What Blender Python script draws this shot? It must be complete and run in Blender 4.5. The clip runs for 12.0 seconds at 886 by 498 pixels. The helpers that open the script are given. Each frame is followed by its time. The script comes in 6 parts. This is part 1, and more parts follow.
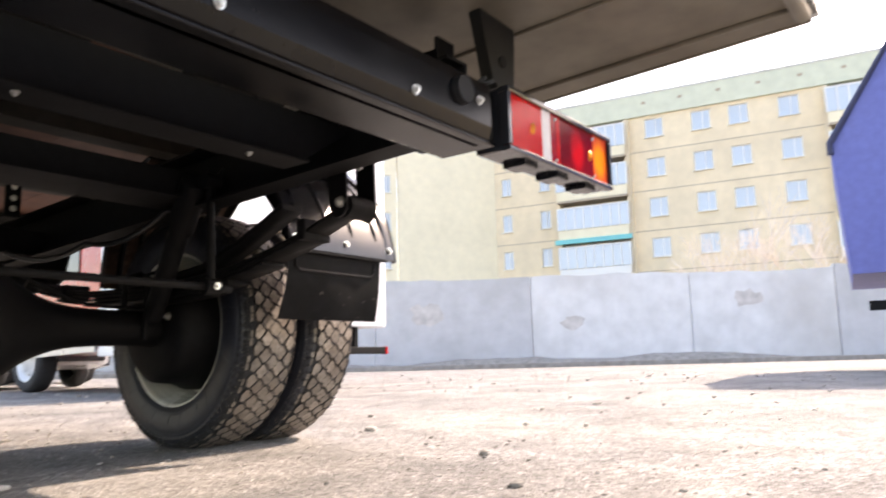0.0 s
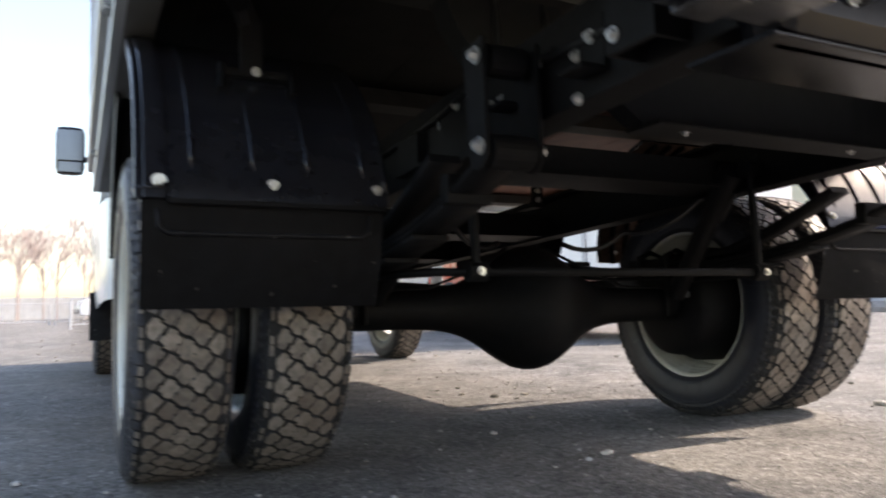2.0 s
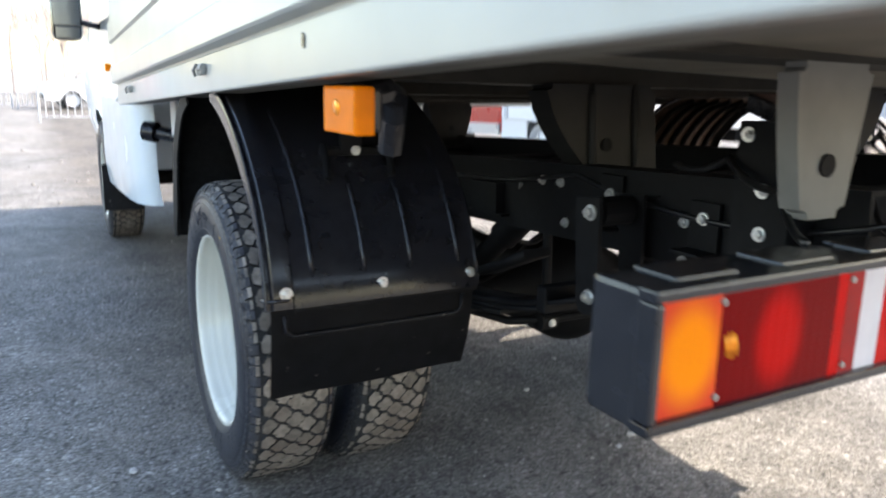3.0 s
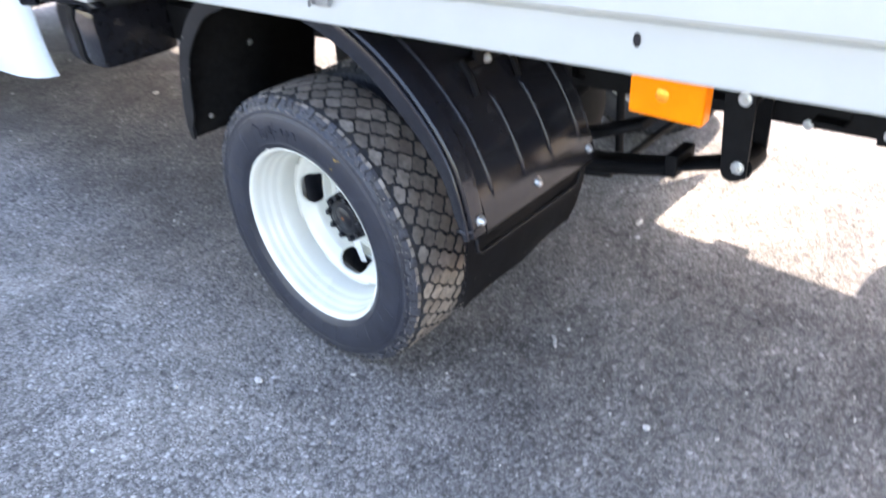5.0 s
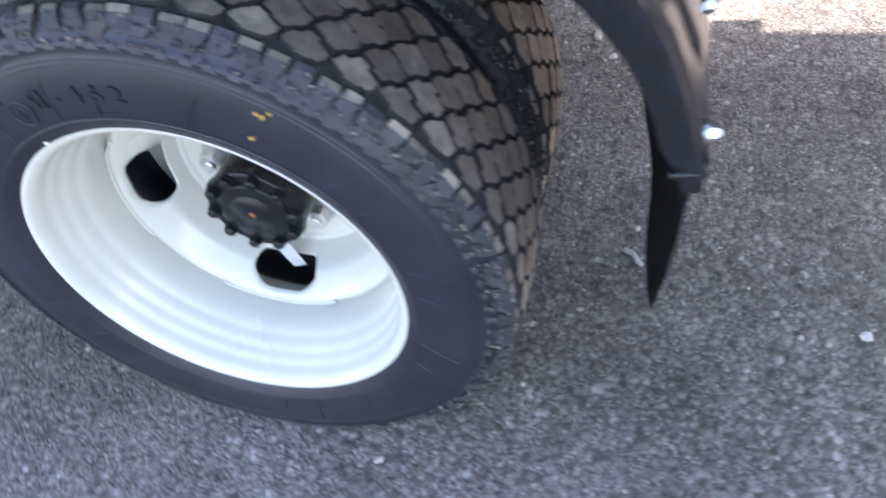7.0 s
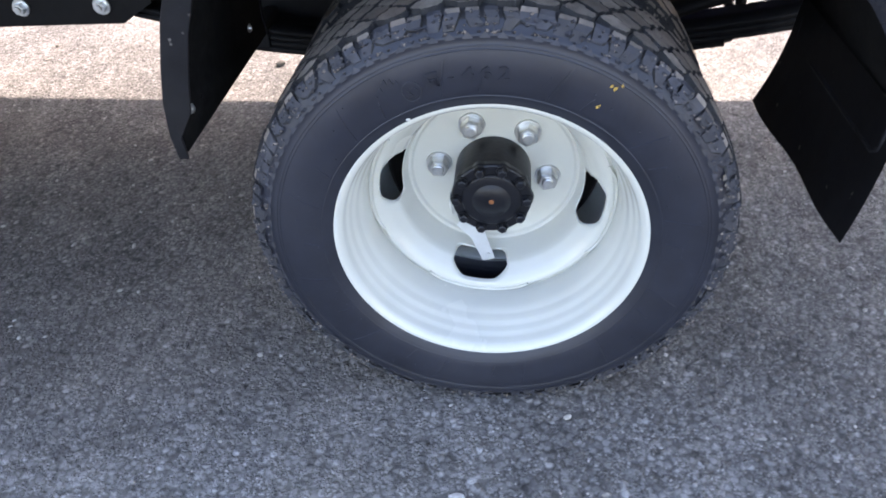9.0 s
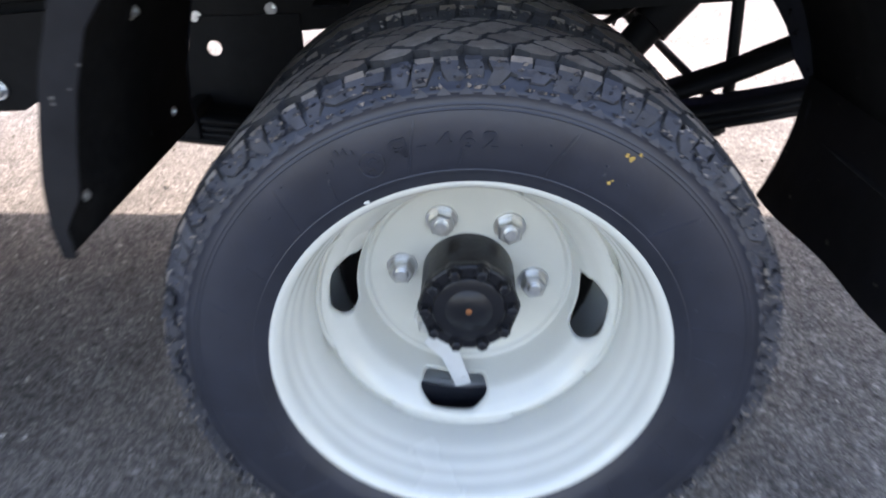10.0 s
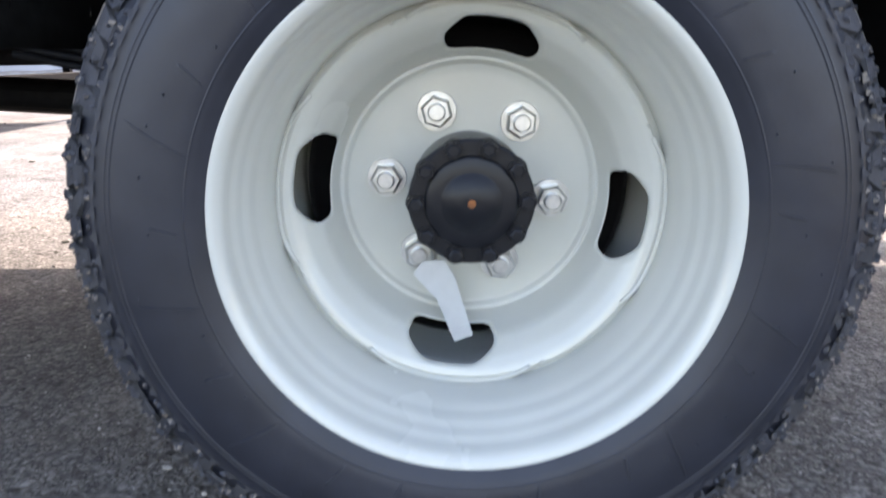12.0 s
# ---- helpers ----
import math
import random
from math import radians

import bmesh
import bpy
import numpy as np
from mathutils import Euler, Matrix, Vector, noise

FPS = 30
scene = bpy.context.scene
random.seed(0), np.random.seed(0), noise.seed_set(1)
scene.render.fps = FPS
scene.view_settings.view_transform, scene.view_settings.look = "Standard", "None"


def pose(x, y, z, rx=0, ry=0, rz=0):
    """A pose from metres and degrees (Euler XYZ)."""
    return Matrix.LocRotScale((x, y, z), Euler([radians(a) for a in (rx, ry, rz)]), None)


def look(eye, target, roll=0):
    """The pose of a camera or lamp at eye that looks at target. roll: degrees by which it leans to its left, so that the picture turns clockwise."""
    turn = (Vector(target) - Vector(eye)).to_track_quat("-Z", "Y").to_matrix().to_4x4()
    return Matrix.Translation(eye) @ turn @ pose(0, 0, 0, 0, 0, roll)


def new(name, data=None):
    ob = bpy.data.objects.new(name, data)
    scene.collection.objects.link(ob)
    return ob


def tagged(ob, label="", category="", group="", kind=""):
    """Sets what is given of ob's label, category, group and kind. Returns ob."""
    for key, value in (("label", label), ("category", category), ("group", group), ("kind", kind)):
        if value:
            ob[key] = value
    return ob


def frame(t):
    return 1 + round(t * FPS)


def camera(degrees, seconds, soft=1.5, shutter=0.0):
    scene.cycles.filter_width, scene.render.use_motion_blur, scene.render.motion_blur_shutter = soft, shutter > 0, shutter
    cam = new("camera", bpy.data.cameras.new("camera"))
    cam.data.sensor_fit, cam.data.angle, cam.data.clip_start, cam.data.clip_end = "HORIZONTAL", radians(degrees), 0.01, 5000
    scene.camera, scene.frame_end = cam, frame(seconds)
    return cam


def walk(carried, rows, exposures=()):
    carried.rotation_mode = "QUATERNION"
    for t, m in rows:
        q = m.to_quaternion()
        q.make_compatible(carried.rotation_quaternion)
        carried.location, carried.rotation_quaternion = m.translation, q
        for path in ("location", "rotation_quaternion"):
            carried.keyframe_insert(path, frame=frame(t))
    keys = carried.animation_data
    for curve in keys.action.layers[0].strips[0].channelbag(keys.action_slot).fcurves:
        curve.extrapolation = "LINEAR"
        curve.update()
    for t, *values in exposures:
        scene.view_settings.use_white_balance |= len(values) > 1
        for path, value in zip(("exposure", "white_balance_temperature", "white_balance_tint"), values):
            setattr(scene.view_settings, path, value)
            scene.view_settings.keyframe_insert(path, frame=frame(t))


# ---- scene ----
cam = camera(62.0, 12.0, soft=1.8, shutter=0.5)
# seconds, eye in metres, turn in degrees; the truck's rear axle is the line y = 0
ROWS = [
    (0, -0.6506, -1.8864, 0.2222, 98.66, 1.44, -53.21),
    (0.5, -0.6907, -1.8487, 0.2006, 97.05, 1.69, -47.56),
    (1, -0.8169, -1.8094, 0.2082, 96.72, 2.57, -39.32),
    (1.5, -0.9440, -1.7429, 0.2476, 95.79, 2.52, -31.66),
    (2, -1.0715, -1.6889, 0.3398, 94.45, 1.20, -26.40),
    (2.2, -1.1091, -1.6932, 0.4051, 92.68, 0.58, -25.03),
    (2.5, -1.1713, -1.6895, 0.5678, 88.33, -0.11, -25.64),
    (2.6, -1.2055, -1.6884, 0.6562, 85.95, -1.01, -26.42),
    (2.8, -1.2653, -1.6875, 0.7855, 81.27, -2.35, -28.01),
    (3, -1.3070, -1.6600, 0.8846, 77.66, -1.08, -28.71),
    (3.2, -1.3523, -1.6224, 0.9729, 72.93, -0.72, -29.79),
    (4.8, -1.7888, -1.2497, 1.2460, 59.42, 0.55, -47.22),
    (5, -1.8292, -1.2121, 1.2250, 56.70, 3.17, -48.93),
    (5.5, -1.7702, -0.9930, 1.1858, 51.84, 3.88, -56.69),
    (6, -1.5840, -0.7554, 1.0446, 49.73, 9.36, -63.04),
    (6.5, -1.3983, -0.6040, 0.9200, 43.19, 10.84, -72.09),
    (7, -1.4142, -0.4526, 0.9181, 42.08, 8.90, -77.21),
    (7.5, -1.4587, -0.2062, 0.9476, 44.55, 10.95, -86.95),
    (9.3, -1.8040, -0.0251, 0.9778, 52.71, 1.08, -85.37),
    (9.5, -1.7860, -0.0130, 0.9385, 54.50, 0.36, -86.23),
    (10, -1.6227, 0.0036, 0.8354, 60.83, 1.62, -88.96),
    (10.5, -1.4402, -0.0060, 0.6402, 70.32, 1.17, -87.21),
    (11, -1.4461, -0.0063, 0.5498, 78.59, 1.34, -88.93),
    (11.5, -1.5048, 0.0032, 0.5312, 75.68, 1.02, -88.74),
    (12, -1.5620, 0.0239, 0.4699, 75.15, 1.04, -89.93),
]
walk(cam, [(t, pose(x, y, z, rx, ry, rz)) for t, x, y, z, rx, ry, rz in ROWS],
     exposures=[(0.0, 2.2, 7800, 21), (0.6, 1.72, 7900, 17), (1.4, 1.50, 7600, 18), (2.0, 1.65, 7300, 17), (2.5, 1.95, 7100, 16), (3.2, 2.42, 7000, 12), (4.8, 3.15, 7000, 20), (6.0, 3.0, 7000, 22), (7.5, 2.88, 6900, 23), (9.5, 2.55, 6900, 23), (10.5, 2.45, 7100, 23), (11.0, 2.5, 7100, 22), (12.0, 2.4, 7200, 22)])

# ---- light ----
SUN_DIR = Vector((1.12, -0.26, 1.0)).normalized()
world = bpy.data.worlds.new("sky")
scene.world = world
world.use_nodes = True
wn, wl = world.node_tree.nodes, world.node_tree.links
sky = wn.new("ShaderNodeTexSky")
sky.sky_type, sky.sun_disc = "NISHITA", False
sky.sun_elevation = math.asin(SUN_DIR.z)
sky.sun_rotation = math.atan2(SUN_DIR.x, SUN_DIR.y)
sky.air_density, sky.dust_density, sky.ozone_density = 1.2, 1.6, 1.0
wl.new(sky.outputs[0], wn["Background"].inputs[0])
wn["Background"].inputs[1].default_value = 0.15
sun = new("sun", bpy.data.lights.new("sun", "SUN"))
sun.data.energy, sun.data.angle, sun.data.color = 2.5, radians(0.55), (1.0, 0.94, 0.85)
sun.matrix_world = look((30 * SUN_DIR.x, 30 * SUN_DIR.y, 30 * SUN_DIR.z), (0, 0, 0))

# ---- materials ----
def material(name, color, rough=0.5, metal=0.0, grain=60.0, vary=0.15, bump=0.0, bump_scale=200.0,
             stain=0.0, stain_color=(0.2, 0.15, 0.1), stain_scale=4.0, coat=0.0, spec=0.5, rand=0.0, specks=0.0):
    m = bpy.data.materials.new(name)
    m.use_nodes = True
    n, l = m.node_tree.nodes, m.node_tree.links
    b = n["Principled BSDF"]
    tc = n.new("ShaderNodeTexCoord")
    fine = n.new("ShaderNodeTexNoise")
    fine.inputs["Scale"].default_value, fine.inputs["Detail"].default_value = grain, 6
    l.new(tc.outputs["Object"], fine.inputs["Vector"])
    wide = n.new("ShaderNodeTexNoise")
    wide.inputs["Scale"].default_value, wide.inputs["Detail"].default_value = stain_scale, 5
    l.new(tc.outputs["Object"], wide.inputs["Vector"])
    mr = n.new("ShaderNodeMapRange")
    mr.inputs[1].default_value, mr.inputs[2].default_value = 0.3, 0.7
    mr.inputs[3].default_value, mr.inputs[4].default_value = 1 - vary, 1 + vary
    l.new(fine.outputs[0], mr.inputs[0])
    mul = n.new("ShaderNodeVectorMath")
    mul.operation = "SCALE"
    mul.inputs[0].default_value = color
    l.new(mr.outputs[0], mul.inputs["Scale"])
    out = mul.outputs[0]
    if rand:
        geo = n.new("ShaderNodeNewGeometry")
        r2 = n.new("ShaderNodeMapRange")
        r2.inputs[3].default_value, r2.inputs[4].default_value = 1 - rand, 1 + rand
        l.new(geo.outputs["Random Per Island"], r2.inputs[0])
        m2 = n.new("ShaderNodeVectorMath")
        m2.operation = "SCALE"
        l.new(out, m2.inputs[0])
        l.new(r2.outputs[0], m2.inputs["Scale"])
        out = m2.outputs[0]
    if stain:
        mx = n.new("ShaderNodeMix")
        mx.data_type = "RGBA"
        sr = n.new("ShaderNodeMapRange")
        sr.inputs[1].default_value, sr.inputs[2].default_value = 0.45, 0.75
        sr.inputs[4].default_value = stain
        l.new(wide.outputs[0], sr.inputs[0])
        l.new(sr.outputs[0], mx.inputs["Factor"])
        l.new(out, mx.inputs["A"])
        mx.inputs["B"].default_value = (*stain_color, 1)
        out = mx.outputs["Result"]
    if specks:
        dot = n.new("ShaderNodeTexNoise")
        dot.inputs["Scale"].default_value, dot.inputs["Detail"].default_value = 75, 1
        l.new(tc.outputs["Object"], dot.inputs["Vector"])
        lim = n.new("ShaderNodeMapRange")
        lim.inputs[1].default_value, lim.inputs[2].default_value = 0.735, 0.775
        lim.inputs[4].default_value = specks
        l.new(dot.outputs[0], lim.inputs[0])
        sp = n.new("ShaderNodeMix")
        sp.data_type = "RGBA"
        l.new(lim.outputs[0], sp.inputs["Factor"])
        l.new(out, sp.inputs["A"])
        sp.inputs["B"].default_value = (0.30, 0.28, 0.25, 1)
        out = sp.outputs["Result"]
    l.new(out, b.inputs["Base Color"])
    rr = n.new("ShaderNodeMapRange")
    rr.inputs[3].default_value, rr.inputs[4].default_value = max(0.02, rough - 0.1), min(1, rough + 0.1)
    l.new(wide.outputs[0], rr.inputs[0])
    l.new(rr.outputs[0], b.inputs["Roughness"])
    b.inputs["Metallic"].default_value = metal
    b.inputs["Coat Weight"].default_value = coat
    b.inputs["Coat Roughness"].default_value = 0.08
    b.inputs["Specular IOR Level"].default_value = spec
    if bump:
        bn = n.new("ShaderNodeTexNoise")
        bn.inputs["Scale"].default_value, bn.inputs["Detail"].default_value = bump_scale, 4
        l.new(tc.outputs["Object"], bn.inputs["Vector"])
        bp = n.new("ShaderNodeBump")
        bp.inputs["Strength"].default_value, bp.inputs["Distance"].default_value = bump, 0.004
        l.new(bn.outputs[0], bp.inputs["Height"])
        l.new(bp.outputs[0], b.inputs["Normal"])
    return m


RUBBER = material("sidewall_rubber", (0.0150, 0.0168, 0.0245), 0.45, grain=25, vary=0.2, bump=0.32, bump_scale=22, stain=0.5, stain_color=(0.028, 0.030, 0.040), stain_scale=5)
TREAD = material("dusty_tread_rubber", (0.178, 0.153, 0.128), 0.55, grain=70, vary=0.35, bump=0.3, bump_scale=260, stain=0.75, stain_color=(0.130, 0.092, 0.068), stain_scale=11, rand=0.32)
GROOVE = material("groove_rubber", (0.018, 0.018, 0.019), 0.85, grain=60, vary=0.3, bump=0.2)
RIM = material("grey_wheel_paint", (0.590, 0.590, 0.525), 0.24, grain=14, vary=0.03, stain=0.14, stain_color=(0.42, 0.42, 0.39), stain_scale=6, coat=0.45, bump=0.03, bump_scale=35)
PLASTIC = material("black_plastic", (0.0115, 0.0118, 0.0150), 0.19, grain=40, vary=0.25, bump=0.05, bump_scale=30, stain=0.35, stain_color=(0.022, 0.020, 0.018), stain_scale=6, spec=0.42)
FLAP = material("mudflap_rubber", (0.0085, 0.0085, 0.010), 0.58, grain=30, vary=0.3, bump=0.14, bump_scale=30, stain=0.4, stain_color=(0.022, 0.020, 0.018), stain_scale=8, spec=0.20, specks=0.35)
LINER = material("matt_fender_inside", (0.006, 0.006, 0.006), 0.8, grain=60, vary=0.4, spec=0.06, stain=0.3, stain_color=(0.014, 0.012, 0.010), stain_scale=14)
# far side: brown dust plus light bounced off the ground, as colour
BOUNCE_LINER = material("brown_dust_and_bounce_inside", (0.075, 0.048, 0.036), 0.85, grain=60, vary=0.4, spec=0.1, stain=0.5, stain_color=(0.03, 0.02, 0.016), stain_scale=9)
# mount paint twice: a brighter lit copy and a darker shaded one
MOUNT_LIT = material("mount_paint_lit", (0.165, 0.163, 0.150), 0.45, grain=20, vary=0.1, spec=0.3, stain=0.4, stain_color=(0.10, 0.09, 0.075), stain_scale=6)
MOUNT_SHADED = material("mount_paint_shaded", (0.014, 0.014, 0.0135), 0.50, spec=0.2, grain=30, vary=0.15, stain=0.4, stain_color=(0.013, 0.012, 0.010), stain_scale=8)
FRAME = material("black_chassis_paint", (0.0045, 0.0045, 0.0052), 0.62, grain=50, vary=0.3, bump=0.06, bump_scale=80, stain=0.35, stain_color=(0.009, 0.0075, 0.006), stain_scale=9, spec=0.14)
BEAM = material("glossy_black_beam_paint", (0.0035, 0.0035, 0.0045), 0.20, grain=50, vary=0.3, bump=0.03, bump_scale=50, stain=0.3, stain_color=(0.010, 0.008, 0.007), stain_scale=7, spec=0.12)
LAMPBOX = material("dark_grey_lamp_housing", (0.016, 0.017, 0.021), 0.13, grain=40, vary=0.2, bump=0.02, bump_scale=40, stain=0.4, stain_color=(0.024, 0.023, 0.023), stain_scale=9, spec=0.5)
HUBM = material("black_hub_paint", (0.0085, 0.0090, 0.0115), 0.34, spec=0.3, grain=30, vary=0.2, bump=0.1, bump_scale=120)
ZINC = material("zinc_plate", (0.62, 0.62, 0.60), 0.32, metal=0.9, grain=90, vary=0.15)
DULLZINC = material("dull_zinc", (0.30, 0.31, 0.31), 0.45, metal=0.7, grain=90, vary=0.2)
RUST = material("rust", (0.25, 0.09, 0.03), 0.85, grain=120, vary=0.4)
BODY = material("pale_grey_body_paint", (0.385, 0.395, 0.375), 0.33, grain=12, vary=0.03, stain=0.08, stain_color=(0.40, 0.40, 0.37), stain_scale=5, coat=0.3)
UNDER = material("grey_underbody_paint", (0.135, 0.131, 0.113), 0.55, grain=20, vary=0.12, spec=0.3, stain=0.5, stain_color=(0.045, 0.036, 0.026), stain_scale=5)
CAB = material("pale_blue_white_cab_paint", (0.66, 0.73, 0.77), 0.25, grain=8, vary=0.02, coat=0.5)
MIRROR = material("mirror_glass", (0.17, 0.18, 0.20), 0.1, metal=1.0, vary=0.01)
AMBER = material("amber_lens", (0.84, 0.20, 0.003), 0.14, grain=30, vary=0.08, spec=0.10)
RED = material("red_lens", (0.27, 0.003, 0.0025), 0.12, grain=30, vary=0.08, spec=0.16, stain=0.6, stain_color=(0.42, 0.006, 0.005), stain_scale=16)
BRIGHTRED = material("bright_red_lens", (0.52, 0.005, 0.003), 0.14, grain=30, vary=0.08, spec=0.06)
CLEAR = material("reversing_lens", (0.60, 0.56, 0.57), 0.3, grain=30, vary=0.06, spec=0.1)
DARKGLASS = material("dark_glass", (0.02, 0.025, 0.03), 0.06, vary=0.05, coat=0.5)
REDPAINT = material("red_car_paint", (0.42, 0.022, 0.015), 0.28, vary=0.04, coat=0.5)
WHITEPAINT = material("white_van_paint", (0.74, 0.75, 0.76), 0.35, vary=0.03, coat=0.3)
SILVER = material("silver_car_paint", (0.45, 0.46, 0.48), 0.3, metal=0.4, vary=0.04, coat=0.4)
DARKCAR = material("dark_car_paint", (0.03, 0.035, 0.045), 0.25, vary=0.05, coat=0.5)
BLUETARP = material("blue_tarpaulin", (0.10, 0.12, 0.36), 0.55, grain=12, vary=0.10, bump=0.2, bump_scale=12)
STONE = material("pale_stone", (0.40, 0.385, 0.365), 0.8, grain=200, vary=0.2, rand=0.3)


def asphalt():
    m = bpy.data.materials.new("worn_asphalt")
    m.use_nodes = True
    n, l = m.node_tree.nodes, m.node_tree.links
    b = n["Principled BSDF"]
    tc = n.new("ShaderNodeTexCoord")
    # warp the plan a little so that the chippings lose their straight sides
    warp = n.new("ShaderNodeTexNoise")
    warp.inputs["Scale"].default_value, warp.inputs["Detail"].default_value = 140, 2
    l.new(tc.outputs["Object"], warp.inputs["Vector"])
    shift = n.new("ShaderNodeVectorMath")
    shift.operation = "MULTIPLY_ADD"
    l.new(warp.outputs["Color"], shift.inputs[0])
    shift.inputs[1].default_value = (0.007, 0.007, 0.007)
    l.new(tc.outputs["Object"], shift.inputs[2])

    def chips(scale):
        vor = n.new("ShaderNodeTexVoronoi")
        vor.inputs["Scale"].default_value, vor.inputs["Randomness"].default_value = scale, 1.0
        l.new(shift.outputs[0], vor.inputs["Vector"])
        sep = n.new("ShaderNodeSeparateColor")
        l.new(vor.outputs["Color"], sep.inputs[0])
        ramp = n.new("ShaderNodeValToRGB")
        e = ramp.color_ramp.elements
        e[0].color, e[0].position = (0.085, 0.081, 0.078, 1), 0.0
        e[1].color, e[1].position = (0.42, 0.41, 0.395, 1), 1.0
        mid = e.new(0.55)
        mid.color = (0.190, 0.184, 0.178, 1)
        top = e.new(0.90)
        top.color = (0.265, 0.257, 0.248, 1)
        l.new(sep.outputs[0], ramp.inputs[0])
        dome = n.new("ShaderNodeMapRange")
        dome.inputs[1].default_value, dome.inputs[2].default_value = 0.18, 0.72
        dome.inputs[3].default_value, dome.inputs[4].default_value = 1.0, 0.0
        l.new(vor.outputs["Distance"], dome.inputs[0])
        # stones stand out of the binder by differing amounts
        tall = n.new("ShaderNodeMath")
        tall.operation = "MULTIPLY"
        l.new(dome.outputs[0], tall.inputs[0])
        l.new(sep.outputs[1], tall.inputs[1])
        return ramp.outputs[0], dome.outputs[0], tall.outputs[0]

    col_a, dome_a, tall_a = chips(88)
    col_b, dome_b, tall_b = chips(190)
    pick = n.new("ShaderNodeTexNoise")
    pick.inputs["Scale"].default_value, pick.inputs["Detail"].default_value = 38, 3
    l.new(tc.outputs["Object"], pick.inputs["Vector"])
    pm = n.new("ShaderNodeMapRange")
    pm.inputs[1].default_value, pm.inputs[2].default_value = 0.44, 0.56
    l.new(pick.outputs[0], pm.inputs[0])

    def blend(x, y, kind):
        mix = n.new("ShaderNodeMix")
        mix.data_type = kind
        l.new(pm.outputs[0], mix.inputs["Factor"])
        if kind == "RGBA":
            l.new(x, mix.inputs[6])
            l.new(y, mix.inputs[7])
            return mix.outputs[2]
        l.new(x, mix.inputs[2])
        l.new(y, mix.inputs[3])
        return mix.outputs[0]

    color, dome, tall = blend(col_a, col_b, "RGBA"), blend(dome_a, dome_b, "FLOAT"), blend(tall_a, tall_b, "FLOAT")
    dk = n.new("ShaderNodeMapRange")
    dk.inputs[1].default_value, dk.inputs[2].default_value = 0.0, 0.55
    dk.inputs[3].default_value, dk.inputs[4].default_value = 0.36, 1.14
    l.new(dome, dk.inputs[0])
    stone = n.new("ShaderNodeVectorMath")
    stone.operation = "SCALE"
    l.new(color, stone.inputs[0])
    l.new(dk.outputs[0], stone.inputs["Scale"])
    dust = n.new("ShaderNodeTexNoise")
    dust.inputs["Scale"].default_value, dust.inputs["Detail"].default_value = 0.9, 9
    dust.inputs["Roughness"].default_value = 0.65
    l.new(tc.outputs["Object"], dust.inputs["Vector"])
    dr = n.new("ShaderNodeMapRange")
    dr.inputs[1].default_value, dr.inputs[2].default_value = 0.35, 0.75
    dr.inputs[3].default_value, dr.inputs[4].default_value = 0.0, 0.42
    l.new(dust.outputs[0], dr.inputs[0])
    mx = n.new("ShaderNodeMix")
    mx.data_type = "RGBA"
    l.new(dr.outputs[0], mx.inputs["Factor"])
    l.new(stone.outputs[0], mx.inputs["A"])
    mx.inputs["B"].default_value = (0.330, 0.302, 0.258, 1)
    # darker worn patches, tar stains and pits
    blot = n.new("ShaderNodeTexNoise")
    blot.inputs["Scale"].default_value, blot.inputs["Detail"].default_value = 7.0, 6
    blot.inputs["Roughness"].default_value = 0.7
    l.new(tc.outputs["Object"], blot.inputs["Vector"])
    br = n.new("ShaderNodeMapRange")
    br.inputs[1].default_value, br.inputs[2].default_value = 0.32, 0.68
    br.inputs[3].default_value, br.inputs[4].default_value = 0.80, 1.28
    l.new(blot.outputs[0], br.inputs[0])
    pit = n.new("ShaderNodeTexNoise")
    pit.inputs["Scale"].default_value, pit.inputs["Detail"].default_value = 45.0, 3
    l.new(tc.outputs["Object"], pit.inputs["Vector"])
    pr = n.new("ShaderNodeMapRange")
    pr.inputs[1].default_value, pr.inputs[2].default_value = 0.30, 0.44
    pr.inputs[3].default_value, pr.inputs[4].default_value = 0.45, 1.0
    l.new(pit.outputs[0], pr.inputs[0])
    # broad damp and oily patches
    damp = n.new("ShaderNodeTexNoise")
    damp.inputs["Scale"].default_value, damp.inputs["Detail"].default_value = 1.7, 5
    damp.inputs["Roughness"].default_value, damp.inputs["Distortion"].default_value = 0.6, 0.8
    l.new(tc.outputs["Object"], damp.inputs["Vector"])
    da = n.new("ShaderNodeMapRange")
    da.inputs[1].default_value, da.inputs[2].default_value = 0.36, 0.60
    da.inputs[3].default_value, da.inputs[4].default_value = 0.70, 1.12
    l.new(damp.outputs[0], da.inputs[0])
    first = n.new("ShaderNodeMath")
    first.operation = "MULTIPLY"
    l.new(br.outputs[0], first.inputs[0])
    l.new(da.outputs[0], first.inputs[1])
    both = n.new("ShaderNodeMath")
    both.operation = "MULTIPLY"
    l.new(first.outputs[0], both.inputs[0])
    l.new(pr.outputs[0], both.inputs[1])
    worn = n.new("ShaderNodeVectorMath")
    worn.operation = "SCALE"
    l.new(mx.outputs["Result"], worn.inputs[0])
    l.new(both.outputs[0], worn.inputs["Scale"])
    # a ragged dark strip beside the truck: its shade painted into the ground
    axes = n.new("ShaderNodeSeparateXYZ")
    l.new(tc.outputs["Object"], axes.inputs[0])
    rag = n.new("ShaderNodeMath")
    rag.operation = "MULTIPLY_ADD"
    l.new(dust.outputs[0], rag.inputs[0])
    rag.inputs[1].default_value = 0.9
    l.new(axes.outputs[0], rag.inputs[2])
    shade_tone = n.new("ShaderNodeValToRGB")
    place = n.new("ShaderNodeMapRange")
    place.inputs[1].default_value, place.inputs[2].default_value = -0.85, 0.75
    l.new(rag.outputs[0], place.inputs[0])
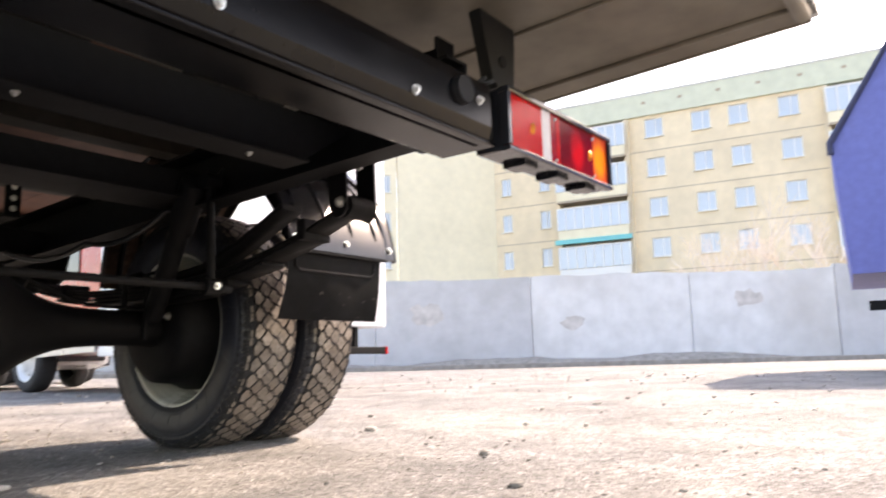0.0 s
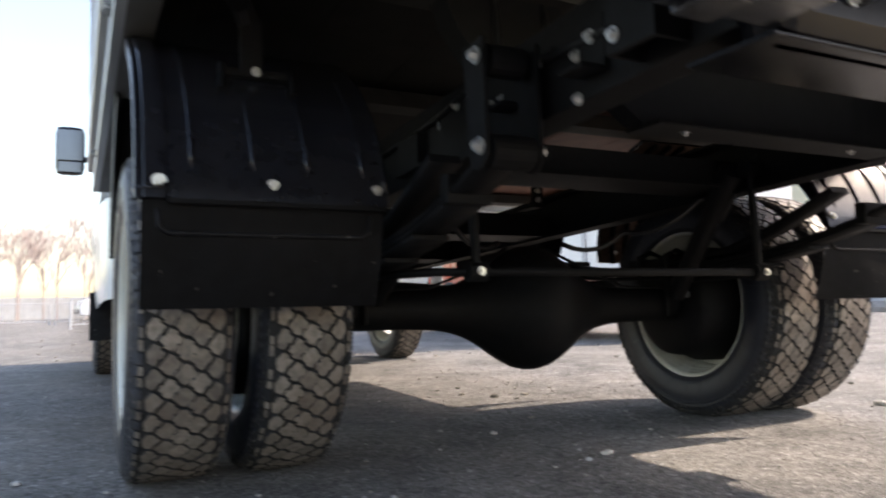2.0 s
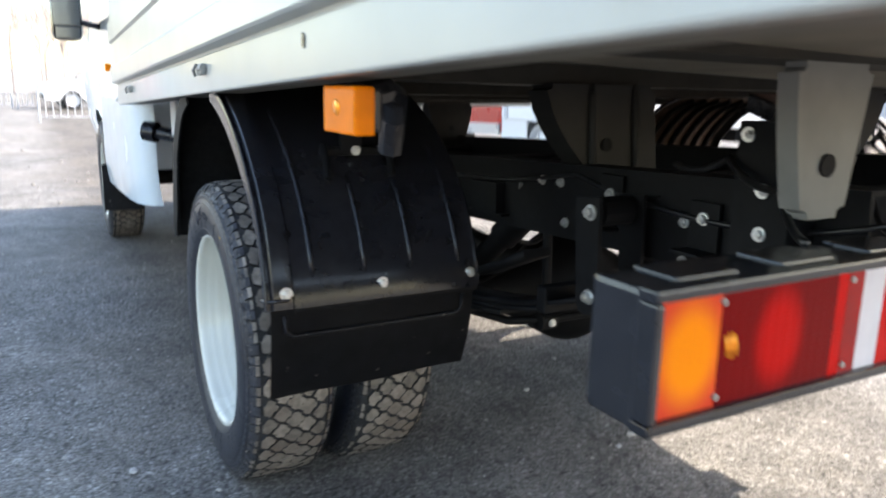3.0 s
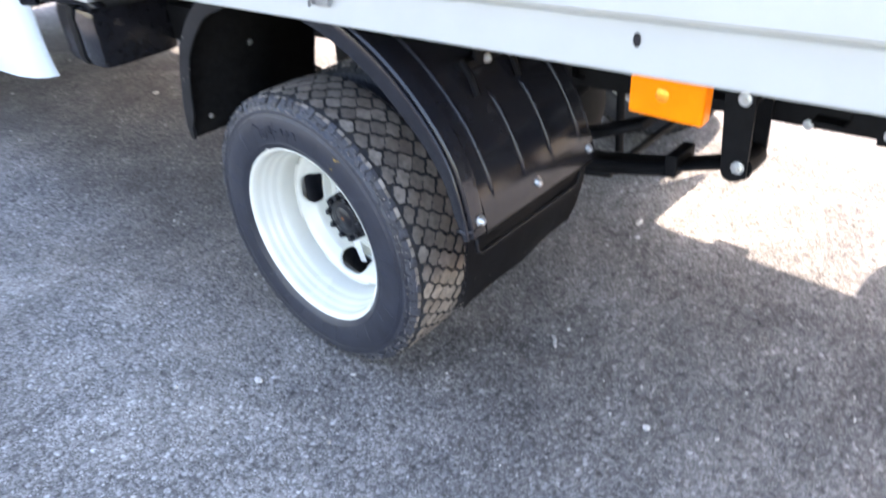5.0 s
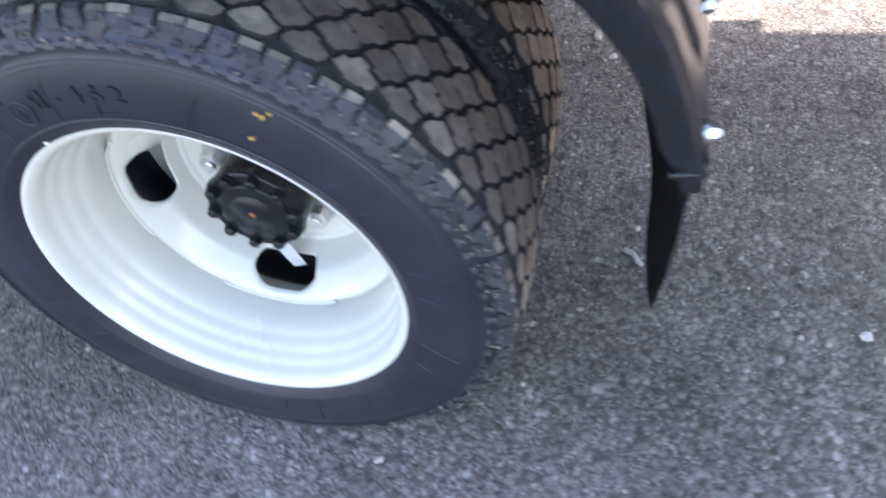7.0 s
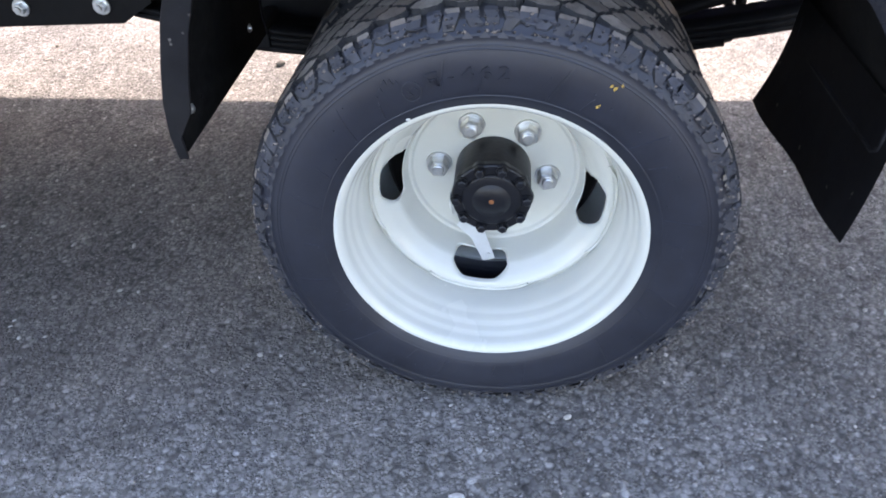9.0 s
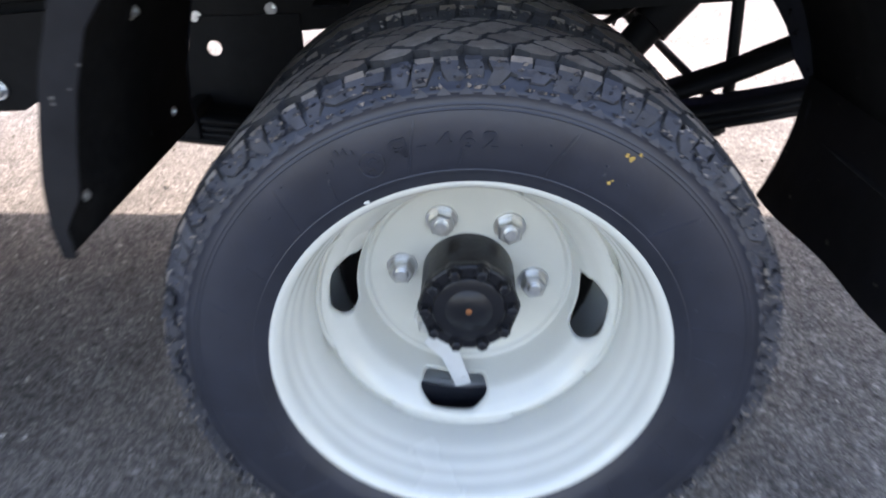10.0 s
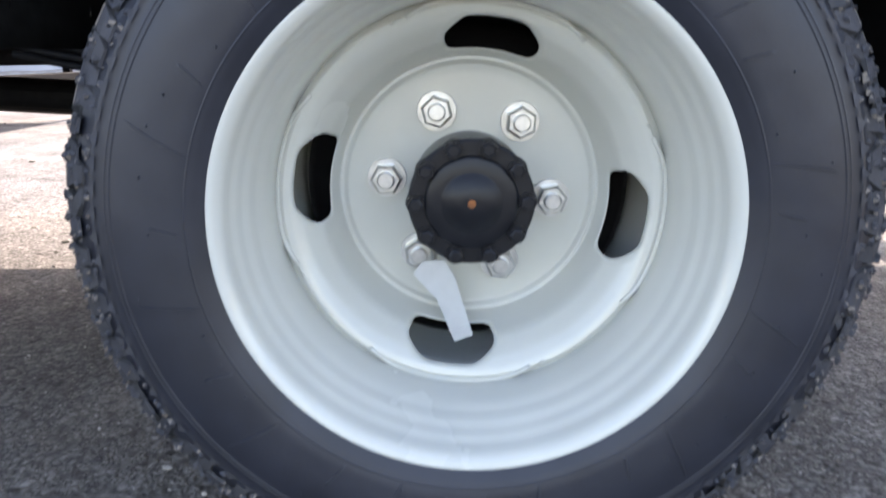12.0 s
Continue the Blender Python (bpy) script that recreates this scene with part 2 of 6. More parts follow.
    e = shade_tone.color_ramp.elements
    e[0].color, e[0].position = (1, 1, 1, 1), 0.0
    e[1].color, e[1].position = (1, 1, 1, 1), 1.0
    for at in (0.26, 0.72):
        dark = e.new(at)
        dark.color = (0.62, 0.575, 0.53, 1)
    l.new(place.outputs[0], shade_tone.inputs[0])
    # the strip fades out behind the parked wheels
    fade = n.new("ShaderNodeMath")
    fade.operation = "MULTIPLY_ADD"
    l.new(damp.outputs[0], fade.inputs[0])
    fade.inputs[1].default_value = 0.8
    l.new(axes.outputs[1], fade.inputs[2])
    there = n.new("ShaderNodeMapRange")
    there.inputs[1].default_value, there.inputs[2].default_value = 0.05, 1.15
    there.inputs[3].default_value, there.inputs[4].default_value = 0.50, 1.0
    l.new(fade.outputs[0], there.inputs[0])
    faded_shade = n.new("ShaderNodeMix")
    faded_shade.data_type = "RGBA"
    l.new(there.outputs[0], faded_shade.inputs["Factor"])
    faded_shade.inputs["A"].default_value = (1, 1, 1, 1)
    l.new(shade_tone.outputs[0], faded_shade.inputs["B"])
    shade_strip = n.new("ShaderNodeVectorMath")
    shade_strip.operation = "MULTIPLY"
    l.new(worn.outputs[0], shade_strip.inputs[0])
    l.new(faded_shade.outputs["Result"], shade_strip.inputs[1])
    l.new(shade_strip.outputs[0], b.inputs["Base Color"])
    b.inputs["Roughness"].default_value = 0.85
    fine = n.new("ShaderNodeTexNoise")
    fine.inputs["Scale"].default_value, fine.inputs["Detail"].default_value = 25, 8
    l.new(tc.outputs["Object"], fine.inputs["Vector"])
    add = n.new("ShaderNodeMath")
    add.operation = "MULTIPLY_ADD"
    l.new(fine.outputs[0], add.inputs[0])
    add.inputs[1].default_value = 1.5
    l.new(tall, add.inputs[2])
    bp = n.new("ShaderNodeBump")
    bp.inputs["Strength"].default_value, bp.inputs["Distance"].default_value = 1.0, 0.005
    l.new(add.outputs[0], bp.inputs["Height"])
    l.new(bp.outputs[0], b.inputs["Normal"])
    return m


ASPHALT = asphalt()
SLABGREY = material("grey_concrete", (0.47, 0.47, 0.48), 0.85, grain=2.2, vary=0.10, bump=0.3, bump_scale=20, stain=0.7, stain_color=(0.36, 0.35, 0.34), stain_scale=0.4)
CONCRETE = material("weathered_concrete", (0.60, 0.60, 0.60), 0.85, grain=2.2, vary=0.10, bump=0.3, bump_scale=20, stain=0.75, stain_color=(0.40, 0.38, 0.36), stain_scale=0.35)
PLASTER = material("yellow_panel_plaster", (0.76, 0.64, 0.46), 0.9, grain=1.5, vary=0.06, stain=0.35, stain_color=(0.42, 0.37, 0.28), stain_scale=0.25)
PALEPLASTER = material("pale_yellow_plaster", (0.78, 0.70, 0.52), 0.9, grain=1.5, vary=0.05, stain=0.2, stain_color=(0.47, 0.44, 0.33), stain_scale=0.25)
GREENPLASTER = material("pale_green_plaster", (0.58, 0.60, 0.48), 0.9, grain=1.5, vary=0.06)
JOINT = material("panel_joint", (0.40, 0.33, 0.25), 0.9)
WINDOW = material("window_glass", (0.45, 0.52, 0.60), 0.12, vary=0.1, coat=0.4)
WINFRAME = material("white_window_frame", (0.72, 0.72, 0.70), 0.5, vary=0.05)
TURQUOISE = material("turquoise_sheet", (0.12, 0.50, 0.52), 0.5)
SOIL = material("dusty_soil_bank", (0.30, 0.27, 0.235), 0.95, grain=6, vary=0.25, bump=0.5, bump_scale=12)
# bark lightened to put the far haze into its colour
BARK = material("hazed_twig_bark", (0.52, 0.43, 0.39), 0.9, grain=30, vary=0.2)
STEEL = material("grey_railing_paint", (0.50, 0.51, 0.53), 0.5, vary=0.08)
BLUECLOTH = material("pale_blue_flat", (0.25, 0.52, 0.70), 0.7)
PINKCLOTH = material("pink_flat", (0.75, 0.40, 0.50), 0.7)

# ---- mesh helpers ----
def box(bm, cx, cy, cz, sx, sy, sz, bevel=0.0, m=None):
    r = bmesh.ops.create_cube(bm, size=1.0, matrix=Matrix.LocRotScale((cx, cy, cz), None, (sx, sy, sz)))
    vs = r["verts"]
    if bevel:
        es = list({e for v in vs for e in v.link_edges})
        rb = bmesh.ops.bevel(bm, geom=es, offset=bevel, segments=2, affect="EDGES", profile=0.6)
        vs = list({v for f in rb["faces"] for v in f.verts} | {v for v in vs if v.is_valid})
    if m is not None:
        bmesh.ops.transform(bm, matrix=m, verts=vs)
    return vs


def cyl(bm, p0, p1, r0, r1=None, seg=16, cap=True):
    p0, p1 = Vector(p0), Vector(p1)
    r1 = r0 if r1 is None else r1
    d = p1 - p0
    q = d.to_track_quat("Z", "Y").to_matrix()
    a = [bm.verts.new(p0 + q @ Vector((r0 * math.cos(t), r0 * math.sin(t), 0))) for t in (2 * math.pi * k / seg for k in range(seg))]
    b = [bm.verts.new(p1 + q @ Vector((r1 * math.cos(t), r1 * math.sin(t), 0))) for t in (2 * math.pi * k / seg for k in range(seg))]
    for k in range(seg):
        bm.faces.new((a[k], a[(k + 1) % seg], b[(k + 1) % seg], b[k]))
    if cap:
        bm.faces.new(a[::-1])
        bm.faces.new(b)


def tube(bm, pts, r, seg=10):
    pts = [Vector(p) for p in pts]
    rings = []
    for i, p in enumerate(pts):
        d = (pts[min(i + 1, len(pts) - 1)] - pts[max(i - 1, 0)]).normalized()
        q = d.to_track_quat("Z", "Y").to_matrix()
        rings.append([bm.verts.new(p + q @ Vector((r * math.cos(t), r * math.sin(t), 0))) for t in (2 * math.pi * k / seg for k in range(seg))])
    for a, b in zip(rings, rings[1:]):
        off = min(range(seg), key=lambda o: sum((a[k].co - b[(k + o) % seg].co).length for k in range(seg)))
        for k in range(seg):
            bm.faces.new((a[k], a[(k + 1) % seg], b[(k + 1 + off) % seg], b[(k + off) % seg]))
    bm.faces.new(rings[0][::-1])
    bm.faces.new(rings[-1])


def lathe(bm, prof, seg=96, closed=False, index=0):
    """Turns (x, r) pairs about the x axis."""
    rings = []
    for x, r in prof:
        rings.append([bm.verts.new((x, r * math.cos(t), r * math.sin(t))) for t in (2 * math.pi * k / seg for k in range(seg))])
    pairs = list(zip(rings, rings[1:])) + ([(rings[-1], rings[0])] if closed else [])
    for a, b in pairs:
        for k in range(seg):
            f = bm.faces.new((a[k], b[k], b[(k + 1) % seg], a[(k + 1) % seg]))
            f.material_index, f.smooth = index, True
    return rings


def extrude(bm, outline, lo, hi, axis="x"):
    """A prism: outline in the two other axes, from lo to hi along axis."""
    def at(a, b, c):
        return {"x": (c, a, b), "y": (a, c, b), "z": (a, b, c)}[axis]
    p = [bm.verts.new(at(a, b, lo)) for a, b in outline]
    q = [bm.verts.new(at(a, b, hi)) for a, b in outline]
    n = len(p)
    for k in range(n):
        bm.faces.new((p[k], p[(k + 1) % n], q[(k + 1) % n], q[k]))
    bm.faces.new(p[::-1])
    bm.faces.new(q)


def strip(bm, line, thick, lo, hi, smooth=True):
    """A bent sheet: line of (y, z), thickness along its normal, from lo to hi in x."""
    n = len(line)
    out = []
    for i in range(n):
        a, b = Vector(line[max(i - 1, 0)]), Vector(line[min(i + 1, n - 1)])
        d = (b - a).normalized()
        out.append((line[i][0] - d.y * thick, line[i][1] + d.x * thick))
    v = [[bm.verts.new((x, y, z)) for y, z in ln] for ln in (line, out) for x in (lo, hi)]
    quads = ((0, 1), (3, 2), (2, 0), (1, 3))
    for a, b in quads:
        for i in range(n - 1):
            f = bm.faces.new((v[a][i], v[a][i + 1], v[b][i + 1], v[b][i]))
            f.smooth = smooth
    bm.faces.new((v[0][0], v[1][0], v[3][0], v[2][0]))
    bm.faces.new((v[0][-1], v[2][-1], v[3][-1], v[1][-1]))


def mesh_of(bm, mats, name, smooth=None):
    bmesh.ops.recalc_face_normals(bm, faces=bm.faces)
    if smooth is not None:
        for f in bm.faces:
            f.smooth = smooth
    me = bpy.data.meshes.new(name)
    bm.to_mesh(me)
    bm.free()
    for m in (mats if isinstance(mats, (list, tuple)) else [mats]):
        me.materials.append(m)
    return me


def part(name, bm, mats, parent, label="", smooth=None, at=None, sharp=None):
    me = bm if isinstance(bm, bpy.types.Mesh) else mesh_of(bm, mats, name, smooth)
    if sharp is not None:
        me.set_sharp_from_angle(angle=radians(sharp))
    ob = new(name, me)
    ob.parent = parent
    if at is not None:
        ob.matrix_basis = at
    return tagged(ob, label)


def thing(name, label, category, group="", kind="", at=None):
    ob = new(name)
    ob.empty_display_size = 0.2
    if at is not None:
        ob.matrix_basis = at
    return tagged(ob, label, category, group, kind)


def solid(name, bm, mats, label, category="", kind="", group="", smooth=None, at=None, sharp=None):
    me = mesh_of(bm, mats, name, smooth)
    if sharp is not None:
        me.set_sharp_from_angle(angle=radians(sharp))
    ob = new(name, me)
    if at is not None:
        ob.matrix_basis = at
    return tagged(ob, label, category, group, kind)


def hexbolt(r=0.011, h=0.009, washer=0.016):
    """A bolt head along +x with its washer and stud end."""
    bm = bmesh.new()
    cyl(bm, (0, 0, 0), (0.003, 0, 0), washer, seg=16)
    cyl(bm, (0.003, 0, 0), (0.003 + h, 0, 0), r, r * 0.94, seg=6)
    cyl(bm, (0.003 + h, 0, 0), (0.006 + h, 0, 0), r * 0.55, r * 0.45, seg=10)
    return mesh_of(bm, ZINC, "bolt")


BOLT = hexbolt(0.0090, 0.0078, 0.0128)
TURN = {"-x": pose(0, 0, 0, 0, 0, 180), "+x": Matrix.Identity(4), "-y": pose(0, 0, 0, 0, 0, -90), "+y": pose(0, 0, 0, 0, 0, 90), "-z": pose(0, 0, 0, 0, 90, 0)}


def bolt(parent, x, y, z, way="-y", size=1.0):
    return part("bolt", BOLT, None, parent, at=Matrix.Translation((x, y, z)) @ TURN[way] @ Matrix.Diagonal((size, size, size, 1)))

# ---- ground ----
bm = bmesh.new()
bmesh.ops.create_grid(bm, x_segments=8, y_segments=8, size=700)
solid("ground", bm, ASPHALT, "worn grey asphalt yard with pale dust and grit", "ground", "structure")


# ---- the light truck ----
AXLE_Z = 0.332
OUTER_X, INNER_X = 0.8975, 0.674      # middle planes of the twin tyres
BED = pose(0, 0, 0.876, -2.4, 0, 0)   # the cargo body sits higher at the rear
TAIL_TILT = Matrix.Translation((-1.0, 0, 0.88)) @ pose(0, 0, 0, 0, 1.5, 0) @ Matrix.Translation((1.0, 0, -0.88))   # floor and tail sheet tilted to fit the camera's view
truck = thing("light_truck", "pale grey light truck with twin rear wheels, parked on asphalt", "truck")

DISC = [(0.050, 0.110), (0.078, 0.110), (0.1275, 0.110), (0.1305, 0.1065), (0.1330, 0.1045), (0.1355, 0.1055), (0.1380, 0.0990), (0.142, 0.086), (0.150, 0.057), (0.165, 0.038), (0.174, 0.030), (0.181, 0.028), (0.188, 0.033)]


def disc_x(r):
    for (r0, x0), (r1, x1) in zip(DISC, DISC[1:]):
        if r <= r1:
            k = max(0.0, (r - r0) / (r1 - r0))
            return x0 + (x1 - x0) * k
    return DISC[-1][1]


SPIN = radians(8.2)


def disc_mesh():
    """The pressed wheel disc with four rounded hand holes."""
    bm = bmesh.new()

    def put(a, r, dx=0.0):
        return bm.verts.new((disc_x(r) + dx, r * math.cos(a), r * math.sin(a)))

    def grid(a0, a1, r0, r1, na, nr):
        g = [[put(a0 + (a1 - a0) * i / na, r0 + (r1 - r0) * j / nr) for j in range(nr + 1)] for i in range(na + 1)]
        for i in range(na):
            for j in range(nr):
                bm.faces.new((g[i][j], g[i + 1][j], g[i + 1][j + 1], g[i][j + 1]))

    R0, R1, HALF = 0.1365, 0.180, radians(26)
    grid(0, 2 * math.pi, 0.045, 0.1265, 96, 8)
    grid(0, 2 * math.pi, 0.1265, R0, 96, 8)
    grid(0, 2 * math.pi, R1, 0.1885, 96, 4)
    N = 64
    for q in range(4):
        c = SPIN + q * math.pi / 2
        grid(c + HALF, c + math.pi / 2 - HALF, R0, R1, 24, 16)
        rings = []
        for k in range(N):
            t = 2 * math.pi * k / N
            u, v = math.cos(t), math.sin(t)
            # hole edge: wide towards the hub, narrower and cut off outside
            p = 14
            sides = (abs(u), abs(v), abs(u) + 0.48 * v, abs(u) * 0.70 - 0.36 * v)
            s = sum(max(0.0, e) ** p for e in sides) ** (-1 / p)
            hu, hv = u * s, v * s
            ha, hr = hu * radians(17.2), 0.1575 + hv * 0.0144
            m = max(abs(u), abs(v))
            oa, orr = u / m * HALF, (R0 + R1) / 2 + v / m * (R1 - R0) / 2
            rings.append([put(c + ha + (oa - ha) * j / 5, hr + (orr - hr) * j / 5) for j in range(6)] + [put(c + ha, hr, 0.007)])
        for k in range(N):
            a, b = rings[k], rings[(k + 1) % N]
            for j in range(5):
                bm.faces.new((a[j], b[j], b[j + 1], a[j + 1]))
            bm.faces.new((a[6], b[6], b[0], a[0]))
    bmesh.ops.remove_doubles(bm, verts=bm.verts, dist=0.0002)
    return mesh_of(bm, RIM, "wheel_disc", True)


def weld_edge_meshes():
    """Raised plate edges where the disc is welded to the rim beside each hole."""
    out = []
    for q in range(4):
        bm = bmesh.new()
        c = SPIN + q * math.pi / 2
        pts = []
        for i in range(25):
            t = (i - 12) / 12
            a = c + t * radians(27)
            r = 0.1855 - 0.006 * max(0, abs(t) - 0.7) / 0.3
            pts.append((disc_x(r) - 0.0015, r * math.cos(a), r * math.sin(a)))
        tube(bm, pts, 0.0023, 6)
        out.append(mesh_of(bm, RIM, "weld_edge", True))
    return out


def rim_mesh():
    bm = bmesh.new()
    prof = [(-0.074, 0.2135), (-0.078, 0.2195), (-0.0815, 0.2215), (-0.0840, 0.2205), (-0.0848, 0.2180), (-0.0825, 0.2130), (-0.0770, 0.2090), (-0.0715, 0.2074), (-0.0635, 0.2064), (-0.0590, 0.2053), (-0.0555, 0.2035),
            (-0.0515, 0.2020), (-0.0450, 0.2010), (-0.0410, 0.1996), (-0.0370, 0.1974), (-0.0325, 0.1957), (-0.0240, 0.1945), (-0.0195, 0.1930), (-0.0150, 0.1908), (-0.006, 0.1886),
            (0.010, 0.1870), (0.034, 0.1865), (0.046, 0.1900), (0.055, 0.2005), (0.070, 0.2040), (0.0800, 0.2120), (0.0848, 0.2200), (0.080, 0.2215), (0.076, 0.2140)]
    lathe(bm, prof, 128)
    return mesh_of(bm, RIM, "rim", True)


def sidewall_x(r):
    for (x0, r0), (x1, r1) in zip(SIDEWALL, SIDEWALL[1:]):
        if r <= r1:
            return -(x0 + (x1 - x0) * max(0.0, (r - r0) / (r1 - r0)))
    return -SIDEWALL[-1][0]


SIDEWALL = [(-0.0880, 0.2270), (-0.0905, 0.2300), (-0.0925, 0.2450), (-0.0945, 0.2600), (-0.0948, 0.2720), (-0.0935, 0.2860), (-0.0905, 0.2985)]


def tyre_mesh():
    bm = bmesh.new()
    half = [(-0.072, 0.2100), (-0.0815, 0.2155), (-0.0855, 0.2200), (-0.0880, 0.2270), (-0.0905, 0.2300), (-0.0925, 0.2450), (-0.0945, 0.2600), (-0.0948, 0.2720), (-0.0935, 0.2860),
            (-0.0905, 0.2985), (-0.0885, 0.3040), (-0.0895, 0.3060), (-0.0893, 0.3085), (-0.0865, 0.3105), (-0.0830, 0.3170), (-0.0785, 0.3235), (-0.0735, 0.3285), (-0.0660, 0.3312), (-0.03, 0.3330)]
    lathe(bm, half + [(-x, r) for x, r in half[::-1]], 128, index=0)
    for f in bm.faces:
        c = f.calc_center_median()
        if math.hypot(c.y, c.z) > 0.324:
            f.material_index = 2
    n, top = 48, 0.3412

    def prism(base, tops, it, iside):
        a = [bm.verts.new(p) for p in base]
        b = [bm.verts.new(p) for p in tops]
        f = bm.faces.new(b)
        f.material_index = it
        for k in range(len(a)):
            f = bm.faces.new((a[k], a[(k + 1) % len(a)], b[(k + 1) % len(a)], b[k]))
            f.material_index = iside

    def on(x, s, r):
        return (x, r * math.cos(s), r * math.sin(s))

    pitch = 2 * math.pi / n
    rng = random.Random(4)
    # oblique chains of three blocks that almost touch, single blocks at both edges, wide grooves between
    arcl, dx = 2 * math.pi * top / n, 0.0268
    lean, wide, thin = 0.42 * arcl, 0.0048, 0.0006

    def cell(c):
        """The lattice cell round a block of column c, cut back by half of each groove."""
        up, down = (thin if c in (1, 2) else wide), (thin if c in (2, 3) else wide)
        poly = [Vector((-0.03, -0.04)), Vector((0.03, -0.04)), Vector((0.03, 0.04)), Vector((-0.03, 0.04))]
        for a, b, gap in ((dx, lean, up), (-dx, -lean, down), (dx, lean - arcl, wide), (-dx, arcl - lean, wide), (0.0, arcl, wide), (0.0, -arcl, wide)):
            far = math.hypot(a, b)
            nrm, lim = Vector((a / far, b / far)), far / 2 - gap / 2
            out = []
            for p, q in zip(poly, poly[1:] + poly[:1]):
                dp, dq = p.dot(nrm) - lim, q.dot(nrm) - lim
                if dp <= 0:
                    out.append(p)
                if dp * dq < 0:
                    out.append(p.lerp(q, dp / (dp - dq)))
            poly = out
        # stepped sides with worn corners
        worn = []
        for p, q in zip(poly, poly[1:] + poly[:1]):
            side_n = Vector(((q - p).y, -(q - p).x)).normalized()
            for k, off in ((0.05, -0.2), (0.42, 1.0), (0.50, -1.0), (0.95, -0.2)):
                worn.append((p.lerp(q, k), side_n * off))
        return worn

    for c in range(5):
        xc, block = (c - 2) * dx, cell(c)
        for k in range(n):
            s0 = (k + 0.3 + 0.42 * (c - 2)) * pitch
            low = rng.uniform(0.0, 0.0012) + (0.0018 if rng.random() < 0.08 else 0.0)
            step = rng.uniform(0.0006, 0.0026)
            shape = [(max(-0.0655, min(0.0655, xc + p.x + step * w.x + rng.uniform(-0.0009, 0.0009))) - xc, p.y + step * w.y + rng.uniform(-0.0012, 0.0012)) for p, w in block]
            base = [on(xc + a * 1.01, s0 + b * 1.01 / top, 0.3312) for a, b in shape]
            tops = [on(xc + a * 0.975, s0 + b * 0.965 / top, top - low - 0.0022 * (abs(xc + a) / 0.065) ** 3) for a, b in shape]
            prism(base, tops, 1, 2)
    for side in (-1, 1):
        for k in range(2 * n):
            s0 = (k + 0.25 + rng.uniform(-0.08, 0.08)) * pitch / 2
            w0 = pitch / 2 * rng.uniform(0.36, 0.49)
            low = 0.3150 + rng.uniform(-0.004, 0.008)
            out = rng.uniform(-0.0030, -0.0002)
            st = [(0.0705, 0.3350 + rng.uniform(-0.0015, 0.0012), w0 * 0.9), (0.0785 + out, 0.3318, w0), (0.0835 + out, 0.3250, w0 * 0.95), (0.0868 + out, low, w0 * 0.7)]
            inn = [(0.0700, 0.3310, w0), (0.0760, 0.3270, w0), (0.0810, 0.3200, w0), (0.0850, low - 0.002, w0 * 0.8)]
            lean = [0.0, 0.0, rng.uniform(-0.10, 0.10) * pitch, rng.uniform(-0.16, 0.16) * pitch]
            t = [[bm.verts.new(on(side * x, s0 + d + e * w, r)) for e in (-1, 1)] for (x, r, w), d in zip(st, lean)]
            b = [[bm.verts.new(on(side * x, s0 + d + e * w, r)) for e in (-1, 1)] for (x, r, w), d in zip(inn, lean)]
            for i in range(3):
                f = bm.faces.new((t[i][0], t[i][1], t[i + 1][1], t[i + 1][0]))
                f.material_index = 1 if i == 0 and k % 3 else 3
                for e in (0, 1):
                    f = bm.faces.new((t[i][e], t[i + 1][e], b[i + 1][e], b[i][e]))
                    f.material_index = 2
            for i, mi in ((0, 2), (3, 3)):
                f = bm.faces.new((t[i][0], t[i][1], b[i][1], b[i][0]))
                f.material_index = mi
            # torn crumbs and whiskers of rubber on the shoulder
            for _ in range(7):
                xr, cr = rng.choice(((0.0775, 0.3320), (0.0815, 0.3270), (0.0850, 0.3200), (0.0872, 0.3120)))
                cs, sz = s0 + rng.uniform(-0.5, 0.5) * pitch, rng.uniform(0.0016, 0.0052)
                lump = [on(side * (xr + rng.uniform(0.0002, 0.0016)), cs + sz * rng.uniform(0.5, 1.2) * math.cos(u) / 0.32, cr + sz * rng.uniform(0.4, 1.0) * math.sin(u)) for u in (0.3, 1.5, 2.8, 4.0, 5.2)]
                tip = bm.verts.new(on(side * (xr + rng.uniform(0.0015, 0.0035)), cs, cr + 0.001))
                ring = [bm.verts.new(p) for p in lump]
                for j in range(5):
                    bm.faces.new((ring[j], ring[(j + 1) % 5], tip)).material_index = rng.choice((3, 3, 3, 0, 3, 1))
            # saw-tooth edge towards the sidewall
            z0 = k * pitch / 2
            v = [bm.verts.new(on(side * x, z0 + d, r)) for x, d, r in ((0.0905, -pitch * 0.17, 0.3050), (0.0905, pitch * 0.17, 0.3050), (0.0882, 0.0, 0.3125))]
            bm.faces.new(v).material_index = 3
    # thin moulded ribs on both sidewalls
    for side in (-1, 1):
        for k in range(24):
            a = 2 * math.pi * (k + 0.18 * math.sin(3 * k)) / 24
            ra, rb = (0.234, 0.288) if k % 2 else (0.238, 0.262)
            steps = 7
            rib = []
            for i in range(steps + 1):
                r = ra + (rb - ra) * i / steps
                x = sidewall_x(r)
                up = 0.0010 if 0 < i < steps else 0.0
                aa = a + 0.06 * (r - ra) / 0.05
                w = 0.0009 / r
                rib.append([bm.verts.new((side * (x + e), r * math.cos(aa + d), r * math.sin(aa + d))) for e, d in ((-0.001, -2 * w), (up, -w), (up, w), (-0.001, 2 * w))])
